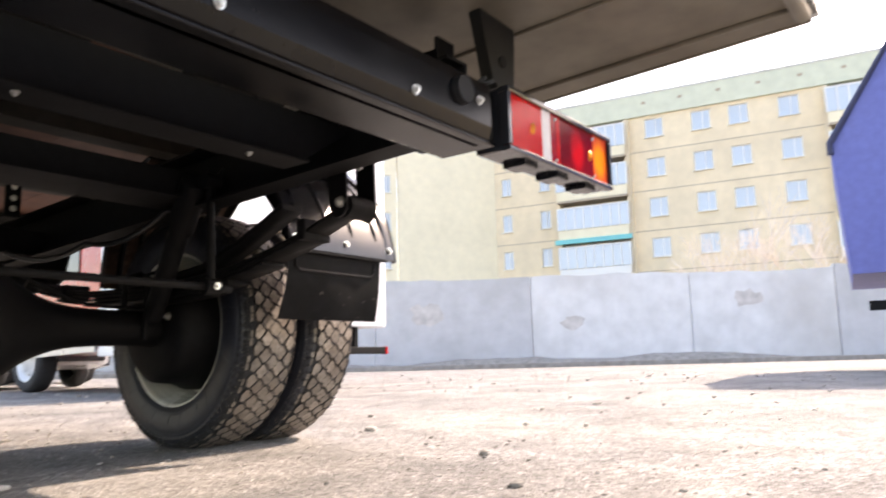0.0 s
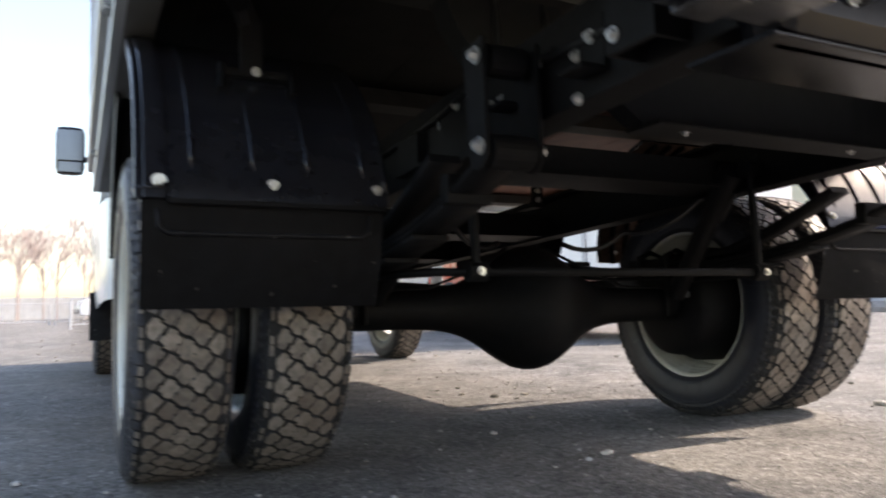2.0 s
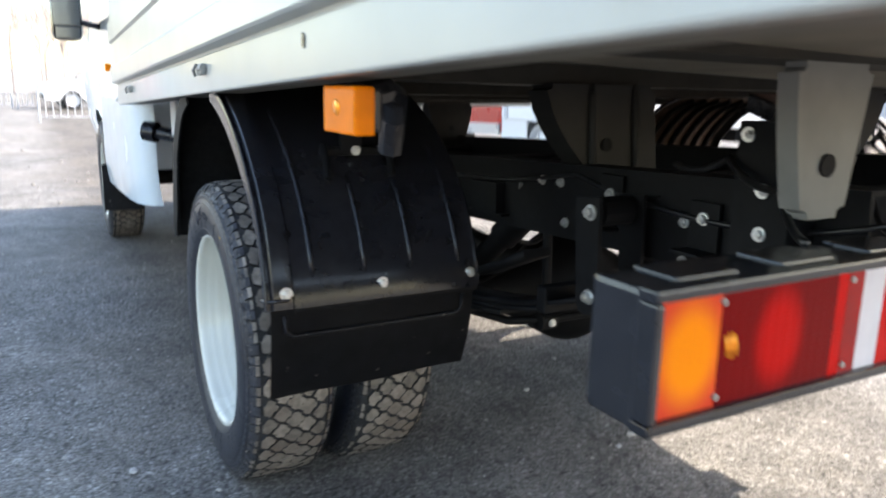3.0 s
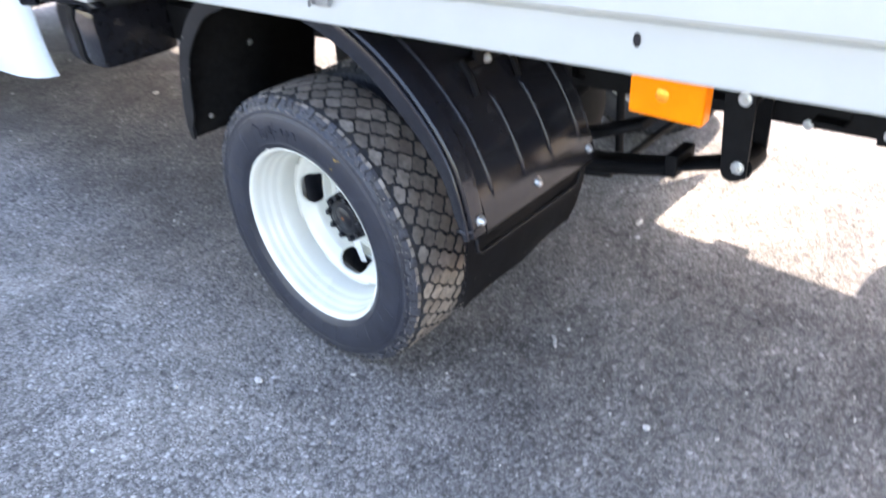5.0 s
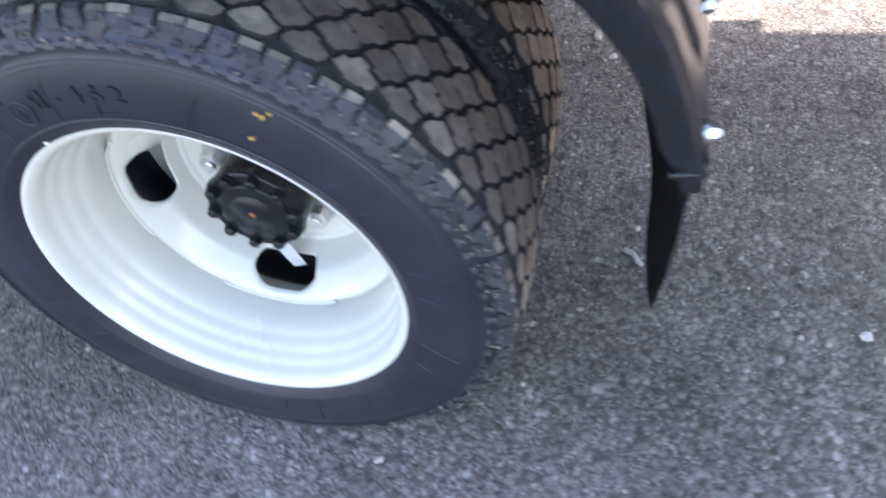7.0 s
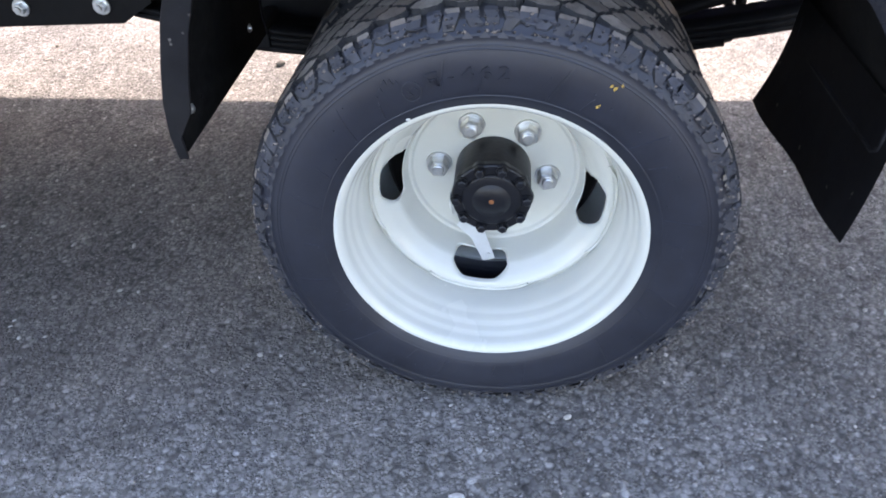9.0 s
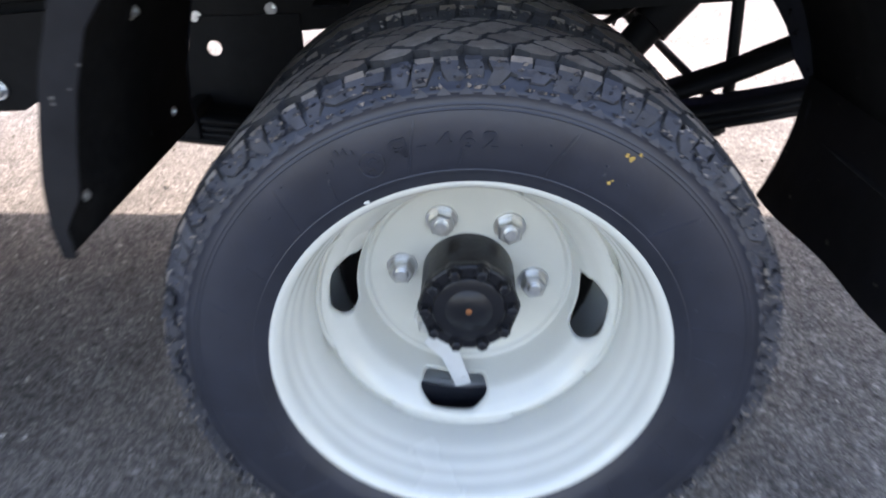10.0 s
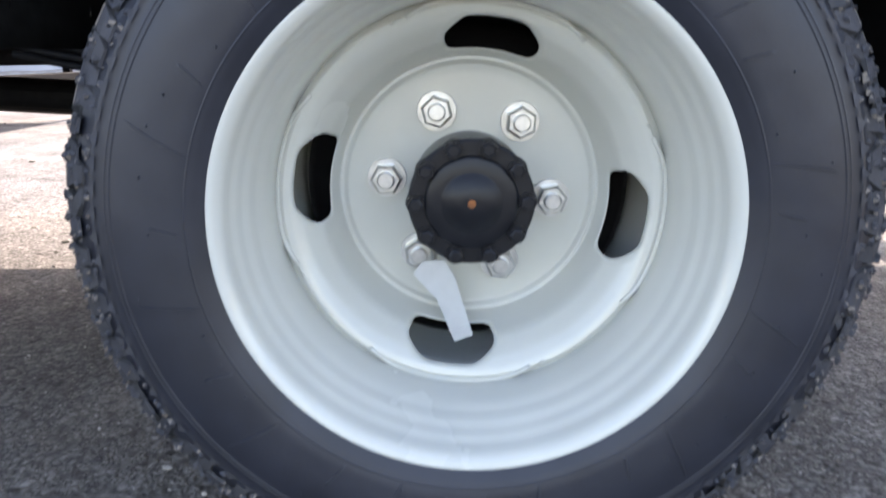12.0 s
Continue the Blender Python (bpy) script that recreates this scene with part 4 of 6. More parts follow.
def tail_lamp(s):
    x0, x1, z0, z1 = 0.450, 0.898, 0.612, 0.733
    bm = bmesh.new()
    box(bm, s * (x0 + x1) / 2, -1.217, (z0 + z1) / 2, x1 - x0, 0.062, z1 - z0, 0.006)
    lamp = part("tail_lamp", bm, LAMPBOX, truck, "black tail lamp housing with red and amber lenses", at=Matrix.Translation((0.012, 0.044, -0.012)) if s > 0 else None)
    for xx, zz, sx, sz in (((x0 + x1) / 2, z0 + 0.004, x1 - x0, 0.010), ((x0 + x1) / 2, z1 - 0.004, x1 - x0, 0.010), (x0 + 0.004, (z0 + z1) / 2, 0.012, z1 - z0 - 0.02), (x1 - 0.005, (z0 + z1) / 2, 0.009, z1 - z0 - 0.02)):
        bm = bmesh.new()
        box(bm, s * xx, -1.252, zz, sx, 0.022, sz, 0.002)
        part("bezel", bm, LAMPBOX, lamp)
    for k in range(3):
        for zz, sx in ((z0 - 0.004, 0.050), (z1 - 0.0015, 0.075)):
            bm = bmesh.new()
            box(bm, s * (0.56 + 0.13 * k), -1.217, zz, sx, 0.052, 0.010, 0.0025)
            part("housing_rib", bm, PLASTIC, lamp)
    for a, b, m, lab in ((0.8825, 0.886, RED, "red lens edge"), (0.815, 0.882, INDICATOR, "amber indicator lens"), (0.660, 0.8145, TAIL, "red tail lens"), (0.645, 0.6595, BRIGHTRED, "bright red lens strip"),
                         (0.620, 0.6445, RED, "red lens strip"), (0.585, 0.6195, CLEAR, "clear reversing lens"), (0.456, 0.5845, BRIGHTRED, "bright red reflector lens")):
        bm = bmesh.new()
        n = max(3, int((b - a) / 0.006))
        # fine vertical flutes
        pts = []
        for i in range(n + 1):
            x = a + (b - a) * i / n
            pts.append((x, -1.2555 - (0.00012 if i % 2 else 0.0)))
        v = [[bm.verts.new((s * x, y, z)) for x, y in pts] for z in (z0 + 0.009, z1 - 0.009)]
        w = [[bm.verts.new((s * x, -1.246, z)) for x, _ in (pts[0], pts[-1])] for z in (z0 + 0.009, z1 - 0.009)]
        for i in range(n):
            bm.faces.new((v[0][i], v[0][i + 1], v[1][i + 1], v[1][i]))
        bm.faces.new((w[0][0], v[0][0], v[1][0], w[1][0]))
        bm.faces.new((w[0][1], v[0][-1], v[1][-1], w[1][1]))
        bm.faces.new([w[1][0], *v[1], w[1][1]])
        bm.faces.new([w[0][1], *v[0][::-1], w[0][0]])
        part("lens", bm, m, lamp, lab)
    for x in (0.815, 0.640):
        for z in (z0 + 0.018, z1 - 0.018):
            bm = bmesh.new()
            cyl(bm, (s * x, -1.2555, z), (s * x, -1.2580, z), 0.0032, seg=10)
            part("lens_screw", bm, DULLZINC, lamp)
    # thin orange strips on the lenses stand in for sun glints
    for x, r, glow in ((0.800, 0.0125, GLINT), (0.548, 0.0125, GLINT)):
        for k in (0.8, 1.6, 2.4, 3.2):
            h = r * (1.0 - 0.14 * (k - 2) ** 2)
            bm = bmesh.new()
            tube(bm, [(s * (x + 0.0052 * (k - 2) - 0.002), -1.2550, 0.674 - h), (s * (x + 0.0052 * (k - 2)), -1.2562, 0.674), (s * (x + 0.0052 * (k - 2) + 0.002), -1.2550, 0.674 + h)], 0.0015, 6)
            part("lens_glint", bm, glow, lamp, "orange strip standing in for a sun glint", smooth=True)
    return lamp


tail_lamp(-1)
tail_lamp(1)

# ---- wheel arches: fenders and mudflaps ----
def arc(cy, cz, r, a0, a1, n):
    return [(cy + r * math.cos(radians(a0 + (a1 - a0) * i / n)), cz + r * math.sin(radians(a0 + (a1 - a0) * i / n))) for i in range(n + 1)]


REAR = [(-0.4945, 0.515)] + [(y * k, 0.36 + (z - 0.36) * k) for (y, z), k in zip(arc(0, 0.36, 0.535, 160, 103, 20), [0.978, 0.982, 0.986, 0.990, 0.994, 0.997] + [1.0] * 15)]
FRONT = [(0.150, 0.868), (0.215, 0.845), (0.250, 0.826), (0.300, 0.780), (0.346, 0.725), (0.370, 0.668), (0.387, 0.610), (0.399, 0.560), (0.403, 0.515), (0.400, 0.482)]


LIP = [(0.992, -0.034), (0.996, -0.008), (0.9965, 0.0035), (0.9955, 0.0070), (0.9930, 0.0082), (0.9905, 0.0070), (0.9890, 0.0030), (0.9860, 0.0030), (0.9840, 0.0092), (0.9815, 0.0118), (0.9660, 0.0112), (0.9515, 0.0124), (0.9485, 0.0112), (0.9465, 0.0075), (0.944, 0.0010), (0.946, -0.003), (0.960, 0.003), (0.980, -0.002), (0.989, -0.004), (0.991, -0.010), (0.988, -0.034)]
WALL = [(0.583, 0.004), (0.590, 0.004), (0.592, -0.052), (0.588, -0.052)]


def fender(s, line, ribs, name_label, cut=0):
    bm = bmesh.new()
    lo, hi = sorted((s * 0.585, s * (0.947 if line is REAR else 0.985)))
    deep, proud = (0.55, 1.0) if line is REAR else (0.95, 0.2)
    strip(bm, line, 0.0045, lo, hi)
    f = part("fender", bm, PLASTIC, truck, name_label, sharp=40)
    # added thin sheet that keeps reflections of lit ground off the inner face
    bm = bmesh.new()
    strip(bm, [(y - 0.004 * Vector((y, z - 0.36)).normalized().x, z - 0.004 * Vector((y, z - 0.36)).normalized().y) for y, z in line], 0.0015, lo + 0.006, hi - 0.006)
    part("matt_sheet", bm, LINER if s < 0 else BOUNCE_LINER, f, "matt black inner face" if s < 0 else "brown inner face with dust and ground bounce in its colour")
    if s > 0:
        for x in (0.64, 0.70, 0.76, 0.82, 0.88, 0.94):
            bm = bmesh.new()
            tube(bm, [(x, y * 0.975, 0.36 + (z - 0.36) * 0.975) for y, z in line], 0.009, 8)
            part("liner_rib", bm, LINER, f, smooth=True)
    # rolled outer lip: a raised band with a turned-in side wall, and a thin inner bead
    for prof, lab in ((LIP, "raised rolled fender edge"), (WALL, "turned-in inner edge")):
        if prof is WALL and line is FRONT:
            continue
        bm = bmesh.new()
        rings = []
        for y, z in line:
            d = Vector((y, z - 0.36)).normalized()
            cutb = (deep + (0.45 * min(1.0, max(0.0, (z - 0.60) / 0.15)) if line is REAR else 0.0)) * min(1.0, max(0.30, (z - 0.49) / 0.07))
            sink = 0.009 * min(1.0, max(0.0, (0.64 - z) / 0.09)) if prof is LIP and line is REAR else 0.0
            y, z = y - d.x * sink, z - d.y * sink
            rings.append([bm.verts.new((s * x, y + d.x * h * (proud if h > 0 else cutb), z + d.y * h * (proud if h > 0 else cutb))) for x, h in prof])
        k = len(prof)
        for p, q in zip(rings, rings[1:]):
            for i in range(k):
                bm.faces.new((p[i], p[(i + 1) % k], q[(i + 1) % k], q[i])).smooth = True
        bm.faces.new(rings[0][::-1])
        bm.faces.new(rings[-1])
        part("fender_lip", bm, PLASTIC if line is REAR else FLAP, f, lab, sharp=32)
    bm = bmesh.new()
    tube(bm, [(s * 0.587, y, z) for y, z in line[cut:]], 0.006, 10)
    part("fender_bead", bm, PLASTIC, f, smooth=True)
    for x, i0, i1 in ribs:
        bm = bmesh.new()
        seg = line[i0:i1]
        cy, cz = 0.0, 0.36
        pts = []
        for k, (y, z) in enumerate(seg):
            d = Vector((y - cy, z - cz)).normalized()
            dep = 0.005 if 0 < k < len(seg) - 1 else 0.0
            pts.append((s * x, y + d.x * dep, z + d.y * dep))
        tube(bm, pts, 0.0050, 8)
        part("fender_rib", bm, PLASTIC, f, smooth=True)
    return f


for s in (-1, 1):
    f = fender(s, REAR, ((0.912, 2, 17), (0.815, 2, 10), (0.724, 2, 10), (0.626, 2, 13)), "glossy black ribbed plastic rear fender", 1)
    for x in (0.960, 0.784, 0.603):
        bolt(f, s * x, -0.492, 0.542, "-y", 0.88)
    if s < 0:
        # ridge across the lower end of the lip
        bm = bmesh.new()
        tube(bm, [(-0.949, -0.486, 0.532), (-0.958, -0.4945, 0.531), (-0.982, -0.4945, 0.531), (-0.994, -0.487, 0.530), (-0.9955, -0.468, 0.529)], 0.0035, 8)
        part("lip_ridge", bm, PLASTIC, f, smooth=True)
    # stay bracket with its bolt
    bm = bmesh.new()
    box(bm, s * 0.787, -0.364, 0.766, 0.13, 0.022, 0.016, 0.005)
    for dx in (-0.066, 0.060):
        tube(bm, [(s * (0.787 + dx), -0.366, 0.778), (s * (0.790 + dx), -0.392, 0.752), (s * (0.793 + dx), -0.408, 0.722)], 0.007, 8)
    box(bm, s * 0.795, -0.372, 0.815, 0.042, 0.012, 0.105, 0.004)
    tube(bm, [(s * 0.800, -0.372, 0.86), (s * 0.815, -0.385, 0.885), (s * 0.84, -0.42, 0.895)], 0.020, 8)
    part("fender_stay", bm, FRAME, f, "black stay bracket with a short arm")
    bolt(f, s * 0.787, -0.378, 0.768, "-y", 0.72)
    fr = fender(s, FRONT, ((0.89, 1, 9), (0.74, 1, 9)), "black plastic front fender half")
    for x, y, z in ((0.93, 0.399, 0.52), (0.66, 0.399, 0.52), (0.80, 0.360, 0.68)):
        bolt(fr, s * x, y + 0.006, z, "-y", 0.8)
    bm = bmesh.new()
    nx, nz = 10, 8
    g = [[bm.verts.new((s * (0.588 + (0.397 if s < 0 else 0.345) * i / nx), -0.484 + (0.021 + 0.020 * (1 - i / nx)) * (j / nz) ** 2 + 0.004 * math.sin(3.0 * i / nx * math.pi) * j / nz, (0.530 if s < 0 else 0.515) - (0.186 if s < 0 else 0.177) * j / nz)) for j in range(nz + 1)] for i in range(nx + 1)]
    for i in range(nx):
        for j in range(nz):
            bm.faces.new((g[i][j], g[i + 1][j], g[i + 1][j + 1], g[i][j + 1]))
    bmesh.ops.solidify(bm, geom=bm.faces[:], thickness=0.008)
    flap = part("mudflap", bm, FLAP, truck, "plain black rubber mudflap", smooth=True, sharp=40)
    bm = bmesh.new()
    box(bm, s * 0.767, -0.495, 0.512, 0.36, 0.006, 0.010, 0.002)
    part("flap_strip", bm, FRAME, flap)
    # moulded panel edge across the flap
    bm = bmesh.new()
    wide = 0.345 if s < 0 else 0.290
    tube(bm, [(s * 0.612, -0.4845, 0.50), (s * 0.614, -0.4825, 0.472), (s * 0.628, -0.482, 0.462), (s * (0.600 + wide), -0.4825, 0.462), (s * (0.614 + wide), -0.483, 0.472), (s * (0.616 + wide), -0.4845, 0.50)], 0.0042, 8)
    part("moulded_edge", bm, FLAP, flap, smooth=True)

# ---- cargo body ----
Y0, Y1, TOP = -1.66, 1.38, 1.90
side = [(-1.000, -0.018), (-1.020, -0.018), (-1.0215, -0.015), (-1.0215, 0.047), (-1.018, 0.050), (-1.018, 0.055), (-1.038, 0.058), (-1.041, 0.062), (-1.041, 0.112), (-1.038, 0.117), (-1.031, 0.121)]
z = 0.121
while z < TOP - 0.1:
    side += [(-1.031, z + 0.078), (-1.039, z + 0.084), (-1.039, z + 0.150), (-1.031, z + 0.156)]
    z += 0.156
side += [(-1.031, TOP), (-1.000, TOP)]
for s in (-1, 1):
    bm = bmesh.new()
    extrude(bm, [(-s * x, zz) for x, zz in side][::(1 if s < 0 else -1)], Y0, Y1, "y")
    bm.transform(BED)
    panel = part("side_panel", bm, BODY, truck, "pale grey ribbed cargo body side with a flat bottom rail")
    bm = bmesh.new()
    extrude(bm, [(s * 1.000, -0.018), (s * 1.000, 0.045), (s * 0.996, 0.045), (s * 0.996, -0.013), (s * 0.945, -0.013), (s * 0.945, -0.018)], Y0, Y1, "y")
    bm.transform(BED)
    part("rail_flange", bm, UNDER, panel)
    # fittings on the rail
    for y, dz in ((-1.355, 0.020), (-0.218, 0.024), (0.94, 0.024)):
        bm = bmesh.new()
        box(bm, s * 1.026, y, dz, 0.010, 0.042, 0.020, 0.003)
        cyl(bm, (s * 1.028, y - 0.026, dz + 0.002), (s * 1.028, y + 0.010, dz + 0.002), 0.0060, seg=12)
        tube(bm, [(s * 1.033, y + 0.008, dz + 0.009), (s * 1.038, y + 0.016, dz), (s * 1.033, y + 0.024, dz - 0.011)], 0.003, 8)
        bm.transform(BED)
        part("latch", bm, DULLZINC, panel, "small zinc side board latch")
    bm = bmesh.new()
    cyl(bm, (s * 1.0218, 0, 0), (s * 1.0232, 0, 0), 0.0095, seg=16)
    bm.transform(BED @ Matrix.Translation((0, -0.80, 0.026)) @ Matrix.Diagonal((1, 0.55, 0.95, 1)))
    part("drain_plug", bm, PLASTIC, panel, "black oval plug")
# floor, joists, ends and roof
bm = bmesh.new()
box(bm, 0, (Y0 - 0.42) / 2, 0.052, 1.99, -0.42 - Y0 - 0.01, 0.012)
bm.transform(TAIL_TILT @ BED)
part("cargo_floor", bm, UNDER, truck, "grey painted cargo floor seen from below")
SHEET = material("beige_underside", (0.150, 0.132, 0.102), 0.6, grain=14, vary=0.15, spec=0.3, stain=0.5, stain_color=(0.065, 0.053, 0.038), stain_scale=3)
bm = bmesh.new()
box(bm, 0.02, (Y0 - 0.86) / 2, 0.018, 1.94, -0.86 - Y0 - 0.02, 0.006, 0.002)
box(bm, 0.985, (Y0 - 0.86) / 2, 0.030, 0.012, -0.86 - Y0 - 0.02, 0.036, 0.004)
bm.transform(TAIL_TILT @ BED)
under_sheet = part("under_sheet", bm, SHEET, truck, "beige sheet under the tail of the body")
for x, r in ((0.900, 0.007), (-0.900, 0.007), (0.62, 0.005)):
    bm = bmesh.new()
    tube(bm, [(x, Y0 + 0.03, 0.013), (x, -0.90, 0.013)], r, 8)
    bm.transform(TAIL_TILT @ BED)
    part("sheet_bead", bm, SHEET, under_sheet, smooth=True)
bm = bmesh.new()
tube(bm, [(-0.94, Y0 + 0.02, 0.012), (0.94, Y0 + 0.02, 0.012)], 0.018, 10)
bm.transform(TAIL_TILT @ BED)
part("rolled_edge", bm, SHEET, truck, smooth=True)
BOARD = material("dark_olive_boards", (0.014, 0.0135, 0.0115), 0.7, grain=18, vary=0.2, spec=0.12)
PRIMER = material("red_brown_primed_boards", (0.120, 0.046, 0.027), 0.7, grain=18, vary=0.25, stain=0.5, stain_color=(0.05, 0.028, 0.019), stain_scale=5)
for k in range(16):
    bm = bmesh.new()
    box(bm, -0.930 + 0.124 * k, (Y1 - 0.42) / 2, 0.052 - 0.0008 * (k % 2), 0.1236, Y1 + 0.42 - 0.01, 0.014, 0.001)
    bm.transform(BED)
    part("floor_board", bm, PRIMER if k > 8 else BOARD, truck, "primed floor board seen from below")
# darker copy of the underbody paint: shade under the bed, as colour
JOIST = material("joist_paint_shaded", (0.030, 0.0285, 0.025), 0.6, grain=24, vary=0.2, spec=0.12, stain=0.5, stain_color=(0.050, 0.038, 0.027), stain_scale=6)
for y in (-1.12, -0.52, 0.10, 0.70, 1.30):
    bm = bmesh.new()
    extrude(bm, [(-0.945, 0.036), (0.945, 0.036), (0.945, 0.004), (0.90, -0.002), (0.46, -0.006), (-0.46, -0.006), (-0.90, -0.002), (-0.945, 0.004)], y - 0.035, y + 0.035, "y")
    bm.transform(BED)
    part("joist", bm, JOIST, truck, "dark pressed floor joist")
for y, xa, xb, xc, xd in ((-0.55, 0.25, 0.507, 0.373, 0.235), (-1.137, 0.477, 0.608, 0.586, 0.514), (1.30, 0.22, 0.45, 0.40, 0.28)):
    for s in (-1, 1):
        bm = bmesh.new()
        foot = -0.192 if y > -1 else -0.174
        flare = [(xb + (xc - xb) * (k / 6) ** 1.7, -0.004 + (foot + 0.004) * k / 6) for k in range(7)]
        extrude(bm, [(s * a, b) for a, b in [(xa, -0.004)] + flare + [(xd, foot)]], y - (0.030 if y > -1 else 0.013), y + (0.030 if y > -1 else 0.013), "y")
        es = [e for e in bm.edges if abs(e.verts[0].co.y - e.verts[1].co.y) > 0.01]
        bmesh.ops.bevel(bm, geom=es, offset=0.012, segments=3, affect="EDGES")
        bm.transform(BED)
        mount = part("body_mount", bm, MOUNT_SHADED if y > -1 or s > 0 else MOUNT_LIT, truck, "grey pressed body mount on the frame", smooth=True, sharp=35)
        p = BED @ Vector((s * ((xc + xd) / 2 + (0.062 if y == -0.55 else 0.0)), y - (0.031 if y > -1 else 0.014), -0.115))
        for x in (0.405, 0.300) if y == -0.55 else ():
            bm = bmesh.new()
            tube(bm, [(s * x, y - 0.026, -0.006), (s * x, y - 0.033, -0.03), (s * (x - 0.004), y - 0.033, -0.15), (s * (x - 0.006), y - 0.026, -0.178)], 0.007, 8)
            bm.transform(BED)
            part("pressed_bead", bm, MOUNT_SHADED, mount, smooth=True)
        # black disc on the face stands in for the hole's dark
        bm = bmesh.new()
        cyl(bm, (p.x, p.y, p.z), (p.x, p.y - 0.002, p.z), 0.013, seg=16)
        part("hole_disc", bm, FRAME, mount, "black disc standing for a hole")
for y in (Y0 + 0.012, Y1 - 0.012):
    bm = bmesh.new()
    extrude(bm, [(-0.999, 0.0), (0.999, 0.0), (0.999, TOP), (-0.999, TOP)], y - 0.012, y + 0.012, "y")
    for k in range(12):
        box(bm, 0, y + (0.016 if y > 0 else -0.016), 0.10 + 0.15 * k, 1.98, 0.012, 0.07, 0.003)
    bm.transform(BED)
    part("end_panel", bm, BODY, truck, "pale grey ribbed cargo body end")
bm = bmesh.new()
box(bm, 0, (Y0 + Y1) / 2, TOP + 0.012, 2.07, Y1 - Y0, 0.024, 0.006)
bm.transform(BED)
part("roof", bm, BODY, truck, "pale grey cargo body roof")

# side marker lamps under the rail
for s in (-1, 1):
    bm = bmesh.new()
    box(bm, s * 0.961, -0.829, 0.857, 0.012, 0.094, 0.050, 0.004)
    tube(bm, [(s * 0.958, -0.83, 0.872), (s * 0.930, -0.825, 0.880), (s * 0.905, -0.80, 0.872), (s * 0.892, -0.77, 0.845), (s * 0.888, -0.75, 0.80)], 0.017, 8)
    base = part("side_marker", bm, PLASTIC, truck, "amber side marker lamp below the body rail")
    bm = bmesh.new()
    box(bm, s * 0.979, -0.829, 0.857, 0.026, 0.102, 0.056, 0.004)
    part("lens", bm, AMBER, base, "amber lens")
    # small orange dome put in as the sun glint on the lens
    bm = bmesh.new()
    bmesh.ops.create_uvsphere(bm, u_segments=12, v_segments=8, radius=0.010, matrix=Matrix.LocRotScale((s * 0.9915, -0.824, 0.860), None, (0.3, 1, 1)))
    part("glint_dome", bm, GLINT, base, smooth=True)

# ---- wiring, hoses and small brackets under the bed ----
WIRE = material("black_wire_sleeve", (0.006, 0.006, 0.007), 0.35, grain=60, vary=0.2, bump=0.2, bump_scale=160)
rng = random.Random(33)


def cable(pts, r, sag=0.0, label=""):
    bm = bmesh.new()
    path = []
    for a, b in zip(pts, pts[1:]):
        for k in range(6):
            t = k / 6
            p = Vector(a).lerp(Vector(b), t)
            p.z -= sag * 4 * t * (1 - t)
            path.append(p)
    path.append(Vector(pts[-1]))
    tube(bm, path, r, 6)
    part("cable", bm, WIRE, truck, label, smooth=True)


for s in (-1, 1):
    cable([(s * 0.448, -1.18, 0.74), (s * 0.450, -0.95, 0.70), (s * 0.446, -0.60, 0.735), (s * 0.448, -0.20, 0.69), (s * 0.448, 0.40, 0.68), (s * 0.448, 1.20, 0.66)], 0.0045, 0.010, "black wiring harness along the frame")
    cable([(s * 0.46, -1.19, 0.735), (s * 0.40, -1.12, 0.76), (s * 0.33, -1.02, 0.72), (s * 0.36, -0.92, 0.735), (s * 0.44, -0.80, 0.72)], 0.004, 0.015)
    cable([(s * 0.62, -1.19, 0.735), (s * 0.55, -1.10, 0.775), (s * 0.50, -0.98, 0.80), (s * 0.47, -0.86, 0.78)], 0.005, 0.012)
    cable([(s * 0.44, -0.42, 0.70), (s * 0.36, -0.30, 0.60), (s * 0.26, -0.12, 0.53), (s * 0.10, -0.06, 0.50)], 0.007, 0.03)
    # angle brackets and clips on the rail web
    for y, z, h in ((-0.905, 0.690, 0.075), (-0.70, 0.700, 0.09), (0.20, 0.655, 0.07)):
        bm = bmesh.new()
        box(bm, s * 0.446, y, z, 0.008, 0.055, h, 0.002)
        box(bm, s * 0.465, y, z - h / 2, 0.045, 0.055, 0.006, 0.002)
        clip = part("rail_bracket", bm, FRAME, truck, "black angle bracket on the frame rail")
        bolt(clip, s * 0.450, y, z + 0.012, "-x" if s < 0 else "+x", 0.8)

# hanger strap between the rails
bm = bmesh.new()
box(bm, 0.255, 0.285, 0.735, 0.042, 0.010, 0.17, 0.003)
box(bm, 0.255, 0.34, 0.655, 0.042, 0.11, 0.008, 0.003)
plate = part("hanger_strap", bm, FRAME, truck, "black hanger strap with zinc bolts")
for z in (0.675, 0.705, 0.738, 0.775):
    bolt(plate, 0.255, 0.280, z, "-y", 0.7)

# ---- tank box and front half ----
bm = bmesh.new()
box(bm, -0.690, 1.295, 0.548, 0.280, 0.27, 0.195, 0.035)
tank = part("fuel_tank", bm, PLASTIC, truck, "black fuel tank behind the cab", smooth=True, sharp=45)
bm = bmesh.new()
box(bm, -0.690, 1.30, 0.549, 0.290, 0.035, 0.206, 0.036)
part("tank_strap", bm, FRAME, tank)
bm = bmesh.new()
tube(bm, [(-0.76, 1.20, 0.62), (-0.80, 1.24, 0.672), (-0.86, 1.29, 0.692), (-0.905, 1.33, 0.700)], 0.026, 12)
cyl(bm, (-0.900, 1.325, 0.699), (-0.938, 1.352, 0.704), 0.040, 0.037, seg=20)
part("filler_neck", bm, PLASTIC, tank, "black filler neck with a screw cap", smooth=True, sharp=45)
bm = bmesh.new()
